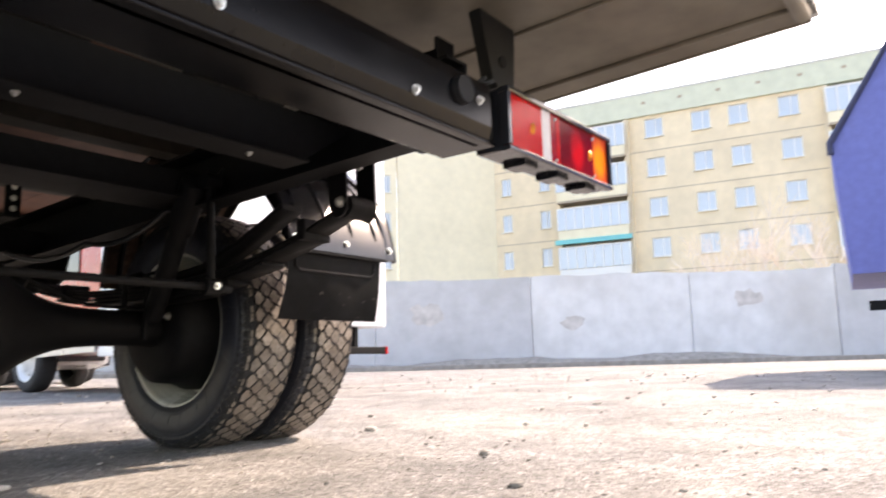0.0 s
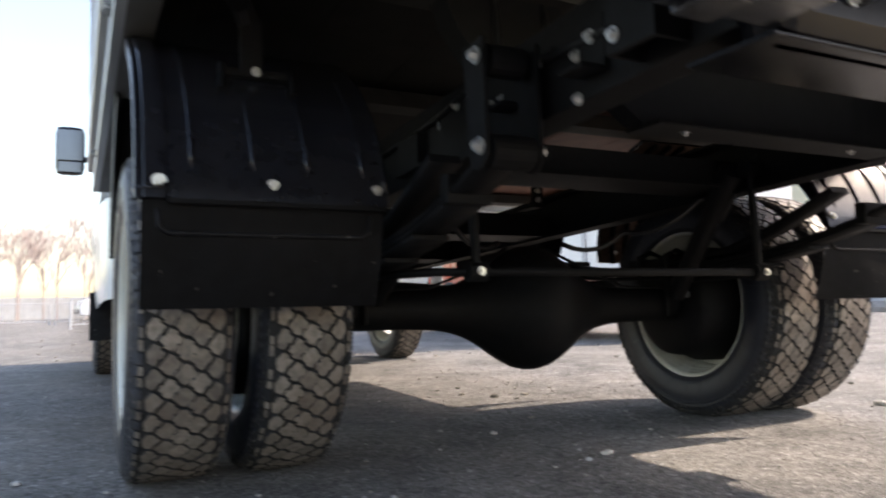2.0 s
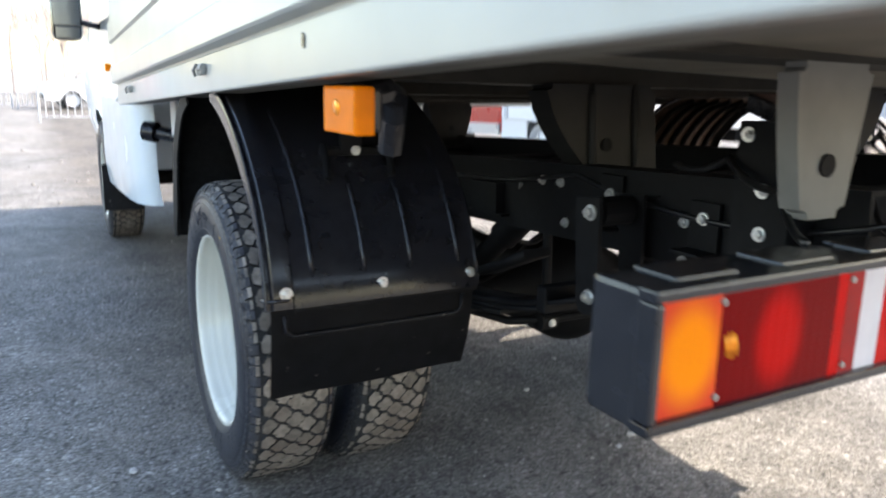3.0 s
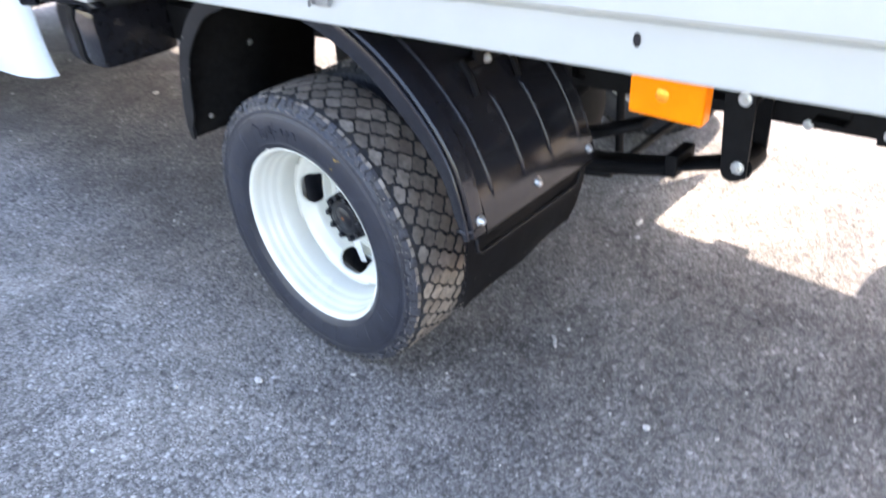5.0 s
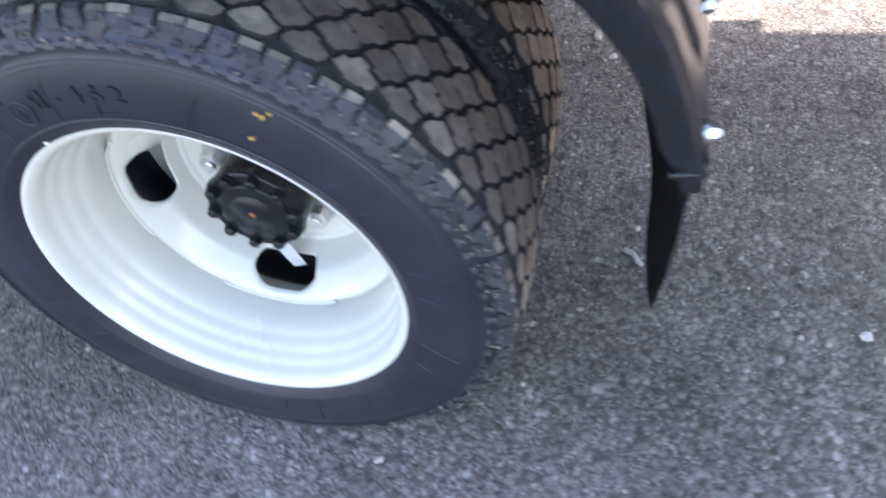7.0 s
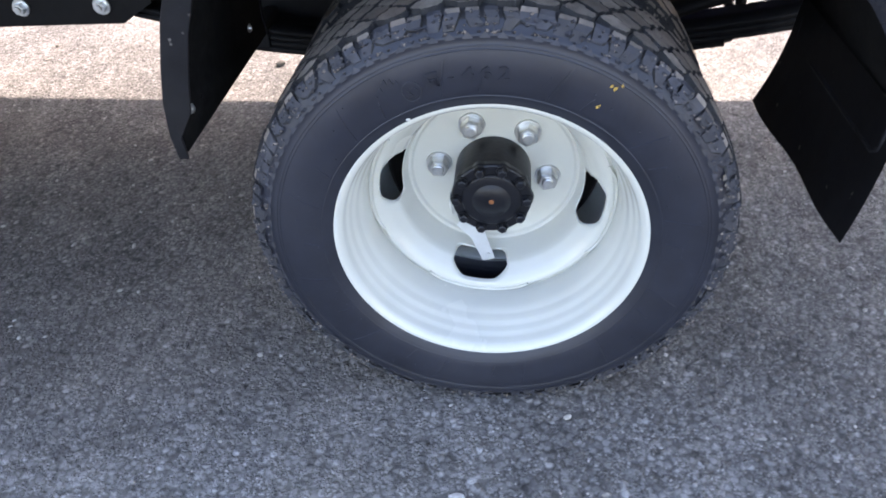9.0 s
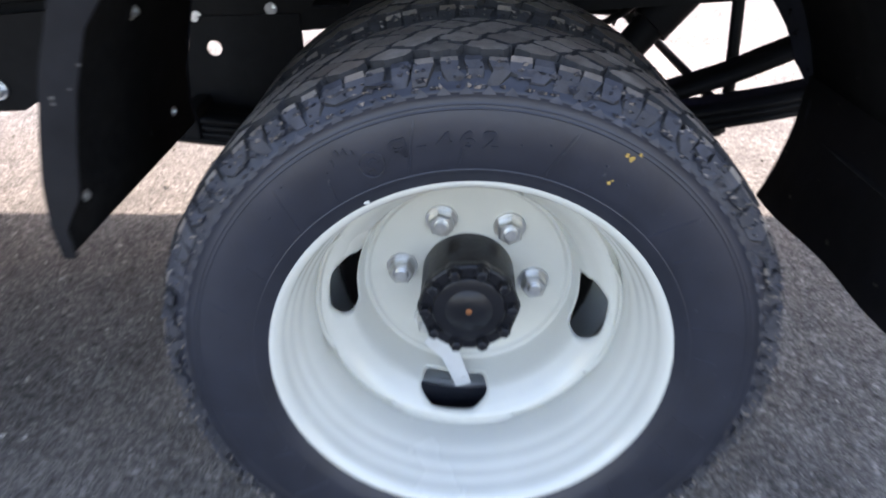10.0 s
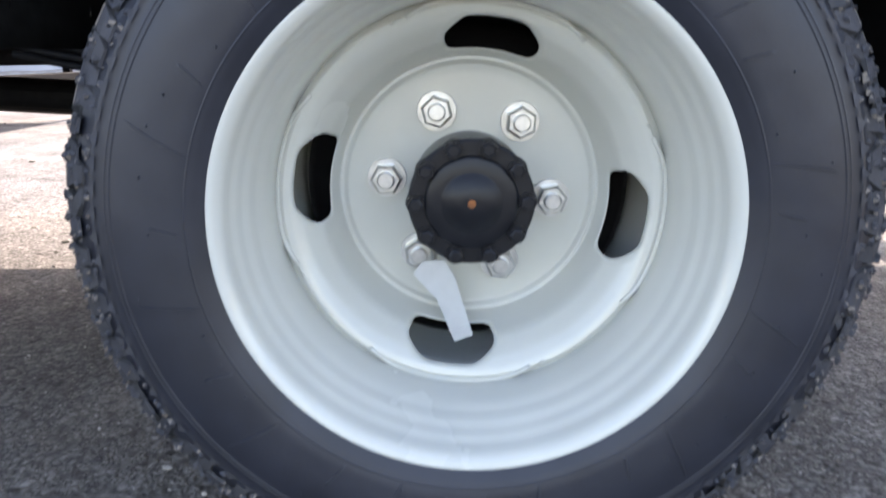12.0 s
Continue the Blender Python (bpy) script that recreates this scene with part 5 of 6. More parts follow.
box(bm, -0.872, 1.09, 0.770, 0.008, 0.10, 0.14, 0.003)
box(bm, -0.800, 1.09, 0.705, 0.150, 0.10, 0.008, 0.003)
part("tank_bracket", bm, STEEL, truck, "grey steel bracket above the tank")
CABP = [(1.42, 0.800), (2.48, 0.800), (2.50, 0.430), (2.52, 0.430), (2.60, 0.56), (2.72, 0.70), (2.90, 0.775), (3.12, 0.775), (3.30, 0.70), (3.42, 0.56), (3.48, 0.42), (3.95, 0.42), (4.02, 0.60), (4.00, 0.86),
        (3.85, 1.00), (3.30, 1.16), (2.75, 1.95), (2.55, 2.06), (1.60, 2.08), (1.42, 2.00)]
bm = bmesh.new()
extrude(bm, CABP, -0.985, 0.985)
es = [e for e in bm.edges if abs(e.verts[0].co.x - e.verts[1].co.x) < 1e-4]
bmesh.ops.bevel(bm, geom=es, offset=0.05, segments=4, affect="EDGES", profile=0.6)
for v in bm.verts:
    if v.co.z < 0.75:
        v.co.x *= 1 - 0.10 * ((0.75 - v.co.z) / 0.33) ** 1.5
    if v.co.z > 1.1:
        v.co.x *= 1 - 0.14 * (v.co.z - 1.1) / 0.95
cab = part("cab", bm, CAB, truck, "pale blue-white cab", smooth=True, sharp=35)
for s in (-1, 1):
    # lower flank behind the front wheel, rounded in at its rear corner and foot
    bm = bmesh.new()
    section = ((1.44, 0.895), (1.455, 0.925), (1.50, 0.952), (1.58, 0.972), (1.75, 0.983), (2.10, 0.988), (2.62, 0.988)) if s < 0 else ((2.44, 0.980), (2.47, 0.988), (2.62, 0.988))
    rows_z = []
    for k in range(10):
        z = 0.81 - 0.41 * k / 9
        tuck = 0.014 * (max(0.0, 0.56 - z) / 0.16) ** 2
        outer = [(x - tuck, y) for y, x in section]
        rows_z.append([bm.verts.new((s * x, y, z - 0.03 * (k / 9) * (y - 1.44))) for x, y in outer + [(x - 0.006, y) for x, y in outer[::-1]]])
    m = len(rows_z[0])
    for p, q in zip(rows_z, rows_z[1:]):
        for i in range(m):
            bm.faces.new((p[i], p[(i + 1) % m], q[(i + 1) % m], q[i]))
    bm.faces.new(rows_z[0])
    bm.faces.new(rows_z[-1])
    part("lower_flank", bm, CAB, cab, smooth=True, sharp=40)
    bm = bmesh.new()
    extrude(bm, [(2.02, 1.17), (3.10, 1.17), (2.66, 1.84), (2.02, 1.84)], s * 0.93, s * 0.95)
    for v in bm.verts:
        v.co.x *= 1.035 - 0.14 * (v.co.z - 1.1) / 0.95
    part("side_window", bm, DARKGLASS, cab, "dark side window")
    bm = bmesh.new()
    tube(bm, [(s * 0.96, 2.72, 1.16), (s * 1.02, 2.70, 1.17), (s * 1.07, 2.695, 1.18)], 0.016, 8)
    arm = part("mirror_arm", bm, PLASTIC, cab)
    bm = bmesh.new()
    box(bm, s * 1.112, 2.705, 1.215, 0.145, 0.08, 0.265, 0.039)
    part("mirror_housing", bm, PLASTIC, arm, "black door mirror housing", smooth=True, sharp=40)
    bm = bmesh.new()
    box(bm, s * 1.112, 2.662, 1.240, 0.122, 0.004, 0.165, 0.0015)
    part("mirror_glass", bm, MIRROR, arm, "door mirror glass")
    bm = bmesh.new()
    box(bm, s * 1.112, 2.662, 1.122, 0.110, 0.004, 0.055, 0.0015)
    part("wide_angle_glass", bm, MIRROR, arm, "small wide-angle mirror glass")
    bm = bmesh.new()
    box(bm, s * 0.992, 2.05, 0.945, 0.024, 0.06, 0.035, 0.006)
    part("repeater_lamp", bm, AMBER, cab, "small amber repeater lamp")
    bm = bmesh.new()
    box(bm, s * 0.907, 2.665, 0.325, 0.200, 0.014, 0.255, 0.005)
    part("front_mudflap", bm, FLAP, truck, "black front mudflap")
bm = bmesh.new()
box(bm, 0, 4.02, 0.44, 1.86, 0.16, 0.24, 0.05)
part("front_bumper", bm, PLASTIC, truck, "black front bumper", smooth=True, sharp=45)
# front axle
bm = bmesh.new()
cyl(bm, (-0.80, 3.02, AXLE_Z), (0.80, 3.02, AXLE_Z), 0.045, seg=18)
part("front_axle", bm, FRAME, truck)

# ---- other vehicles ----
CAR_TYRE = material("car_tyre", (0.025, 0.025, 0.027), 0.8, grain=40, vary=0.2)
CAR_RIM = material("pale_wheel_cover", (0.55, 0.56, 0.58), 0.35, metal=0.3, vary=0.05)


def small_wheel_meshes(r, w):
    bm = bmesh.new()
    lathe(bm, [(-w * 0.42, r * 0.62), (-w * 0.5, r * 0.72), (-w * 0.5, r * 0.88), (-w * 0.40, r * 0.97), (-w * 0.2, r), (w * 0.2, r), (w * 0.40, r * 0.97), (w * 0.5, r * 0.88), (w * 0.5, r * 0.72), (w * 0.42, r * 0.62)], 48, closed=True)
    ty = mesh_of(bm, CAR_TYRE, "tyre", True)
    bm = bmesh.new()
    lathe(bm, [(-w * 0.46, r * 0.66), (-w * 0.46, r * 0.60), (-w * 0.30, r * 0.56), (-w * 0.26, r * 0.44), (-w * 0.36, r * 0.24), (-w * 0.40, r * 0.12), (-w * 0.40, 0.0)], 32)
    for k in range(8):
        a = 2 * math.pi * k / 8
        box(bm, -w * 0.33, r * 0.40 * math.cos(a), r * 0.40 * math.sin(a), 0.012, r * 0.12, r * 0.12, 0.003)
    return ty, mesh_of(bm, CAR_RIM, "rim")


W_TY, W_RIM = small_wheel_meshes(0.30, 0.19)


def road_wheel(parent, x, y, r, out):
    k = r / 0.30
    w = part("wheel", W_TY, None, parent, "black road tyre", at=pose(x, y, r, 0, 0, 0 if out < 0 else 180) @ Matrix.Diagonal((k, k, k, 1)))
    part("rim", W_RIM, None, w, "pale wheel cover")


def car(label, paint, at, nose=1):
    c = thing("car", label, "car", at=at)
    prof = [(-2.0, 0.30), (-1.62, 0.24), (-1.56, 0.40), (-1.25, 0.62), (-0.94, 0.40), (-0.88, 0.22), (0.88, 0.22), (0.94, 0.40), (1.25, 0.62), (1.56, 0.40), (1.62, 0.24), (2.02, 0.30), (2.06, 0.55), (1.95, 0.78), (1.05, 0.92),
            (0.45, 1.36), (0.20, 1.44), (-1.05, 1.44), (-1.35, 1.38), (-1.85, 0.98), (-2.02, 0.85)]
    bm = bmesh.new()
    extrude(bm, prof, -0.83, 0.83)
    es = [e for e in bm.edges if abs(e.verts[0].co.x - e.verts[1].co.x) < 1e-4]
    bmesh.ops.bevel(bm, geom=es, offset=0.06, segments=3, affect="EDGES", profile=0.6)
    for v in bm.verts:
        if v.co.z > 0.9:
            v.co.x *= 1 - 0.30 * (v.co.z - 0.9)
    part("body", bm, paint, c, smooth=True, sharp=35)
    for s in (-1, 1):
        for outline in ([(0.95, 0.95), (0.42, 1.32), (-0.18, 1.36), (-0.18, 0.95)], [(-0.26, 0.95), (-0.26, 1.36), (-1.00, 1.36), (-1.42, 0.98)]):
            bm = bmesh.new()
            extrude(bm, outline, s * 0.815, s * 0.838)
            for v in bm.verts:
                v.co.x *= 1 - 0.30 * (v.co.z - 0.9)
            part("side_window", bm, DARKGLASS, c)
        bm = bmesh.new()
        box(bm, s * 0.66, 2.01, 0.66, 0.30, 0.06, 0.13, 0.02)
        part("headlight", bm, CLEAR, c)
        bm = bmesh.new()
        box(bm, s * 0.70, -1.99, 0.78, 0.22, 0.05, 0.16, 0.02)
        part("rear_light", bm, RED, c)
        for y in (-1.25, 1.25):
            road_wheel(c, s * 0.745, y, 0.30, s)
    bm = bmesh.new()
    box(bm, 0, 2.03, 0.42, 1.5, 0.10, 0.16, 0.03)
    part("front_bumper", bm, PLASTIC, c)
    bm = bmesh.new()
    extrude(bm, [(0.99, 0.965), (0.47, 1.375), (0.50, 1.385), (1.03, 0.965)], -0.66, 0.66)
    part("windscreen", bm, DARKGLASS, c)
    return c


car("silver hatchback parked beyond the trucks", SILVER, pose(3.9, 9.8, 0, 0, 0, 180))
car("dark parked saloon car on asphalt", DARKCAR, pose(5.9, 13.5, 0, 0, 0, 184))
car("white car parked behind the railing", WHITEPAINT, pose(1.0, 25.0, 0, 0, 0, 95))
car("silver car parked far off by the railing", SILVER, pose(4.6, 31.5, 0, 0, 0, 88))

# neighbouring truck: red cab, white box
nb = thing("box_truck", "white box truck with a red cab standing alongside", "truck", at=pose(3.05, 3.0, 0))
bm = bmesh.new()
box(bm, 0.95, 1.0, 1.52, 1.9, 2.0, 1.9, 0.02)
nbox = part("cargo_box", bm, WHITEPAINT, nb, "plain white cargo box")
for k in range(4):
    bm = bmesh.new()
    box(bm, -0.008, 0.10 + 0.6 * k, 1.52, 0.02, 0.05, 1.86, 0.004)
    part("box_post", bm, STEEL, nbox)
bm = bmesh.new()
extrude(bm, [(2.06, 0.42), (4.3, 0.40), (4.36, 0.95), (4.15, 1.10), (3.6, 1.85), (3.4, 1.95), (2.06, 1.95)], 0.06, 1.84)
es = [e for e in bm.edges if abs(e.verts[0].co.x - e.verts[1].co.x) < 1e-4]
bmesh.ops.bevel(bm, geom=es, offset=0.06, segments=3, affect="EDGES", profile=0.6)
part("cab", bm, REDPAINT, nb, "red painted cab", smooth=True, sharp=35)
bm = bmesh.new()
extrude(bm, [(2.5, 1.15), (3.85, 1.15), (3.45, 1.72), (2.5, 1.72)], 0.045, 0.06)
part("side_window", bm, DARKGLASS, nb)
bm = bmesh.new()
extrude(bm, [(2.1, 0.40), (4.3, 0.34), (4.3, 0.46), (2.1, 0.52)], 0.035, 0.06)
part("side_skirt", bm, SILVER, nb, "pale grey side skirt")
bm = bmesh.new()
box(bm, 0.05, 1.80, 0.47, 0.04, 0.46, 0.24, 0.01)
part("side_guard", bm, WHITEPAINT, nb, "white side guard plate")
for x in (0.5, 1.4):
    bm = bmesh.new()
    box(bm, x, 2.1, 0.50, 0.08, 4.0, 0.12, 0.01)
    part("frame_rail", bm, FRAME, nb)
for s, x in ((-1, 0.15), (1, 1.75)):
    for y in (1.35, 3.55):
        road_wheel(nb, x, y, 0.33, s)
bm = bmesh.new()
box(bm, 0.95, 0.02, 0.345, 1.86, 0.07, 0.07, 0.01)
bar = part("underrun_bar", bm, FRAME, nb, "black underrun bar with red ends")
for x in (0.012, 1.888):
    bm = bmesh.new()
    box(bm, x, 0.02, 0.345, 0.03, 0.076, 0.076, 0.006)
    part("bar_end", bm, BRIGHTRED, bar, "red plastic bar end")
for x in (0.4, 1.5):
    bm = bmesh.new()
    box(bm, x, 0.06, 0.46, 0.05, 0.06, 0.22, 0.004)
    part("bar_hanger", bm, FRAME, bar)

# truck under a blue tarpaulin
tr = thing("tarpaulin_truck", "truck with a blue tarpaulin cover and dark piping", "truck", at=pose(8.0, -0.70, 0, 0, 0, -82))
bm = bmesh.new()
extrude(bm, [(0.05, 1.01), (5.6, 1.0), (5.6, 3.6), (0.62, 3.45), (-0.03, 2.42)], 0.0, 2.3, "y")
bmesh.ops.subdivide_edges(bm, edges=bm.edges[:], cuts=6, use_grid_fill=True)
for v in bm.verts:
    if v.co.y < 0.01:
        v.co.y += 0.03 * noise.noise((v.co.x * 1.1, 3.0, v.co.z * 1.4))
part("tarpaulin", bm, BLUETARP, tr, "slack blue tarpaulin", smooth=True, sharp=40)
bm = bmesh.new()
tube(bm, [(5.6, -0.012, 3.6), (0.62, -0.012, 3.45), (-0.03, -0.012, 2.42), (-0.03, -0.012, 2.30)], 0.035, 8)
part("piping", bm, material("navy_piping", (0.02, 0.025, 0.07), 0.6), tr, "dark navy piping")
bm = bmesh.new()
box(bm, 3.2, 1.15, 0.80, 4.6, 0.9, 0.24, 0.01)
part("frame_rail", bm, FRAME, tr)
bm = bmesh.new()
box(bm, 3.0, 1.15, 0.955, 5.0, 2.2, 0.07, 0.01)
part("bed_frame", bm, FRAME, tr, "black steel bed frame")
bm = bmesh.new()
box(bm, 1.20, 0.10, 0.68, 2.05, 0.07, 0.10, 0.01)
part("underrun_bar", bm, FRAME, tr, "black underrun guard bar")
for x in (0.7, 1.7):
    bm = bmesh.new()
    box(bm, x, 0.14, 0.83, 0.07, 0.06, 0.22, 0.005)
    part("bar_hanger", bm, FRAME, tr)
for y in (0.28, 2.0):
    for x in (3.35, 4.50):
        w = part("wheel", W_TY, None, tr, "black truck tyre", at=pose(x, y, 0.50, 0, 0, 90 if y > 1 else -90) @ Matrix.Diagonal((1.67, 1.67, 1.67, 1)))
        part("rim", W_RIM, None, w, "grey truck rim")
# added black box fills the shaded gap under the bed
bm = bmesh.new()
box(bm, 3.95, 0.20, 0.66, 0.42, 0.30, 0.50, 0.03)
part("gap_box", bm, FRAME, tr, "black box filling the shaded gap between the wheels")

# ---- concrete wall and bank ----
E0 = Vector((-0.65, -1.89, 0))
FWD, RGT = Vector((math.sin(radians(53.4)), math.cos(radians(53.4)), 0)), Vector((math.cos(radians(53.4)), -math.sin(radians(53.4)), 0))


def plan(depth, side, z=0.0):
    p = E0 + FWD * depth + RGT * side
    return Vector((p.x, p.y, z))


def run(p0, p1):
    """A frame with x along the run and y away from the yard."""
    d = (p1 - p0).normalized()
    n = Vector((-d.y, d.x, 0))
    return Matrix(((d.x, n.x, 0, p0.x), (d.y, n.y, 0, p0.y), (0, 0, 1, 0), (0, 0, 0, 1))), (p1 - p0).length


m, length = run(plan(21.5, -14), plan(19.0, 34))
wall = thing("wall_concrete", "weathered grey concrete slab wall round the yard", "wall", kind="structure", at=m)
rng = random.Random(11)
x, k = 0.0, 0
while x < length:
    w = 4.15 + rng.uniform(-0.25, 0.25)
    h = 2.25 + rng.uniform(-0.05, 0.10) + 0.012 * x
    bm = bmesh.new()
    pts = [(x + 0.02, -0.1), (x + w - 0.02, -0.1)]
    n = 9
    for i in range(n + 1):
        pts.append((x + w - 0.02 - (w - 0.04) * i / n, h + rng.uniform(-0.035, 0.03)))
    extrude(bm, pts, 0, 0.16, "y")
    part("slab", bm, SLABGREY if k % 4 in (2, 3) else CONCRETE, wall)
    bm = bmesh.new()
    box(bm, x, 0.10, h / 2, 0.07, 0.12, h - 0.06, 0.01)
    part("joint_post", bm, CONCRETE, wall)
    x += w
    k += 1
# cement patches and a dark kerb along the foot
PATCH = material("brownish_cement_patch", (0.50, 0.47, 0.45), 0.9, grain=4, vary=0.2, stain=0.5, stain_color=(0.42, 0.40, 0.38), stain_scale=1.5)
for px, pz, w in ((13.5, 1.55, 1.1), (17.6, 1.2, 0.7), (22.4, 1.75, 0.9), (27.0, 1.1, 1.4), (29.6, 1.9, 1.0), (33.0, 0.9, 0.8), (36.5, 1.5, 1.6)):
    bm = bmesh.new()
    n = 14
    extrude(bm, [(px + w * rng.uniform(0.3, 0.55) * math.cos(2 * math.pi * i / n), pz + w * rng.uniform(0.16, 0.36) * math.sin(2 * math.pi * i / n)) for i in range(n)], -0.008, 0.02, "y")
    part("patch", bm, PATCH, wall)
bm = bmesh.new()
box(bm, length / 2, -1.25, 0.05, length, 0.14, 0.14, 0.02)
part("kerb", bm, SOIL, wall, "dusty dark kerb")
bm = bmesh.new()
n = 90
rows = []
for i in range(n + 1):
    xx = length * i / n
    hgt = max(0.02, 0.10 + 0.28 * (noise.noise((xx * 0.22, 3.1, 0.0)) + 0.35) + 0.06 * noise.noise((xx * 1.3, 0, 4)))
    dep = 0.9 + 0.5 * noise.noise((xx * 0.3, 7, 1))
    rows.append([bm.verts.new(m @ Vector((xx, -yy, zz))) for yy, zz in ((0.0, hgt), (dep * 0.35, hgt * (0.8 + 0.15 * noise.noise((xx * 2, 1, 1)))), (dep * 0.7, hgt * 0.35), (dep, 0.0))])
for a, b in zip(rows, rows[1:]):
    for j in range(3):
        bm.faces.new((a[j], b[j], b[j + 1], a[j + 1]))
solid("soil_bank", bm, SOIL, "low dusty bank of soil along the wall foot", "ground", "stuff", smooth=True)

# ---- apartment building ----
STOREY = 3.05
fac, flen = run(plan(60.0, 4.5), plan(44.5, 34.0))
house = thing("apartment_building", "five-storey yellow panel apartment block with glazed balconies", "building", at=fac)
FLOORS = 6


def wall_with_windows(parent, x0, x1, cols, width=1.35, mat=PLASTER, y=0.0, side=None, frames=True):
    """A wall slab pieced round window openings, with real panes set back."""
    bm = bmesh.new()
    xs = [x0]
    for c in cols:
        xs += [c - width / 2, c + width / 2]
    xs.append(x1)
    zs = [-1.0]
    for f in range(FLOORS):
        b = 1.35 + f * STOREY
        zs += [b, b + 1.45]
    zs.append(18.3)
    for i in range(len(xs) - 1):
        for j in range(len(zs) - 1):
            if i % 2 and j % 2:
                continue
            box(bm, (xs[i] + xs[i + 1]) / 2, y + 0.15, (zs[j] + zs[j + 1]) / 2, xs[i + 1] - xs[i], 0.30, zs[j + 1] - zs[j])
    bmesh.ops.remove_doubles(bm, verts=bm.verts, dist=0.001)
    w = part("wall", bm, mat, parent)
    for c in cols:
        for f in range(FLOORS):
            b = 1.35 + f * STOREY
            win = part("window", WIN_FRAME[width], None, parent, "white framed window", at=pose(c, y + 0.12, b))
            part("pane", WIN_PANE[width], None, win)
            part("window_sill", WIN_SILL[width], None, win)
    return w


def window_meshes(w, h=1.45):
    bm = bmesh.new()
    xs, zs = (-w / 2, -w / 2 + 0.07, w * 0.1 - 0.03, w * 0.1 + 0.03, w / 2 - 0.07, w / 2), (0, 0.07, h - 0.07, h)
    for i in range(5):
        for j in range(3):
            if not (i % 2 and j == 1):
                box(bm, (xs[i] + xs[i + 1]) / 2, 0, (zs[j] + zs[j + 1]) / 2, xs[i + 1] - xs[i], 0.07, zs[j + 1] - zs[j])
    bmesh.ops.remove_doubles(bm, verts=bm.verts, dist=0.001)
    fr = mesh_of(bm, WINFRAME, "window")
    bm = bmesh.new()
    box(bm, 0, -0.16, -0.03, w + 0.1, 0.22, 0.04)
    WIN_SILL[w] = mesh_of(bm, WINFRAME, "window_sill")
    bm = bmesh.new()
    box(bm, 0, 0.025, h / 2, w - 0.1, 0.012, h - 0.1)
    return fr, mesh_of(bm, WINDOW, "pane")


WIN_FRAME, WIN_PANE, WIN_SILL = {}, {}, {}
for w in (1.35, 0.85):
    WIN_FRAME[w], WIN_PANE[w] = window_meshes(w)
# left bay, balcony bay, long right bay
wall_with_windows(house, 0.0, 5.6, (1.0, 4.3), 0.85)
wall_with_windows(house, 11.2, 24.8, (13.2, 16.6, 19.2, 22.5), 1.35)
wall_with_windows(house, 30.4, 33.5, (32.0,), 1.35)
bm = bmesh.new()
box(bm, 16.75, 0.05, 19.15, 33.7, 0.5, 1.7)
part("parapet", bm, GREENPLASTER, house, "pale green attic band")
bm = bmesh.new()
box(bm, 16.75, 6.0, 20.07, 34.0, 12.5, 0.14)
box(bm, 16.75, 12.1, 9.5, 33.5, 0.3, 20.0)
for xx in (0.15, 33.35):
    box(bm, xx, 6.2, 9.5, 0.3, 11.6, 20.0)
part("roof", bm, CONCRETE, house)
def balcony_bay(xc):
    bm = bmesh.new()
    box(bm, xc, 0.55, 8.7, 5.6, 0.3, 19.2)
    part("recess_wall", bm, PALEPLASTER, house)
    for f in range(1, FLOORS):
        zb = f * STOREY
        bm = bmesh.new()
        box(bm, xc, -0.30, zb, 5.5, 1.5, 0.16)
        slab = part("balcony", bm, JOINT, house, "projecting balcony slab")
        bm = bmesh.new()
        box(bm, xc, -1.02, zb + 0.45, 5.5, 0.06, 0.72)
        part("balcony_front", bm, PALEPLASTER if f != 2 else WINFRAME, slab)
        bm = bmesh.new()
        for k in range(8):
            box(bm, xc - 2.45 + 0.70 * k, -1.02, zb + 1.66, 0.62, 0.03, 1.62)
        part("glazing", bm, WINDOW, slab)
        for k in range(9):
            bm = bmesh.new()
            box(bm, xc - 2.78 + 0.695 * k, -1.03, zb + 1.66, 0.09, 0.07, 1.7)
            part("glazing_post", bm, WINFRAME, slab)
        bm = bmesh.new()
        box(bm, xc, -1.03, zb + 2.52, 5.6, 0.08, 0.10)
        part("glazing_rail", bm, WINFRAME, slab)
        if f == 3 and xc < 10:
            bm = bmesh.new()
            box(bm, xc, -1.16, zb - 0.12, 5.9, 0.30, 0.34)
            part("awning", bm, TURQUOISE, slab, "turquoise metal strip")


balcony_bay(8.4)
balcony_bay(27.6)
for xx in (5.6, 11.2, 24.8, 30.4):
    bm = bmesh.new()
    box(bm, xx, -0.12, 8.8, 0.35, 1.0, 18.6)
    part("pilaster", bm, PLASTER, house)
for f in range(FLOORS + 1):
    for x0, x1 in ((0.0, 5.4), (11.4, 24.6), (30.6, 33.5)):
        bm = bmesh.new()
        box(bm, (x0 + x1) / 2, -0.004, f * STOREY + 0.30, x1 - x0, 0.012, 0.07)
        part("panel_joint", bm, JOINT, house)
for k in range(8):
    bm = bmesh.new()
    box(bm, 12.6 + 2.7 * k, -0.21, 19.3, 0.30, 0.03, 0.20)
    part("vent", bm, JOINT, house)
# plain gable wing
gab, glen = run(plan(57.0, -4.6), plan(60.0, 4.4))
wing = thing("apartment_wing", "plain pale yellow gable wing of the apartment block", "building", at=gab)
bm = bmesh.new()
box(bm, glen / 2 + 0.85, 0.15, 8.0, glen - 0.7, 0.3, 20.0)
part("wall", bm, PALEPLASTER, wing)
wall_with_windows(wing, -6.0, 1.1, (-4.2, 0.2), 0.85, PALEPLASTER)
bm = bmesh.new()
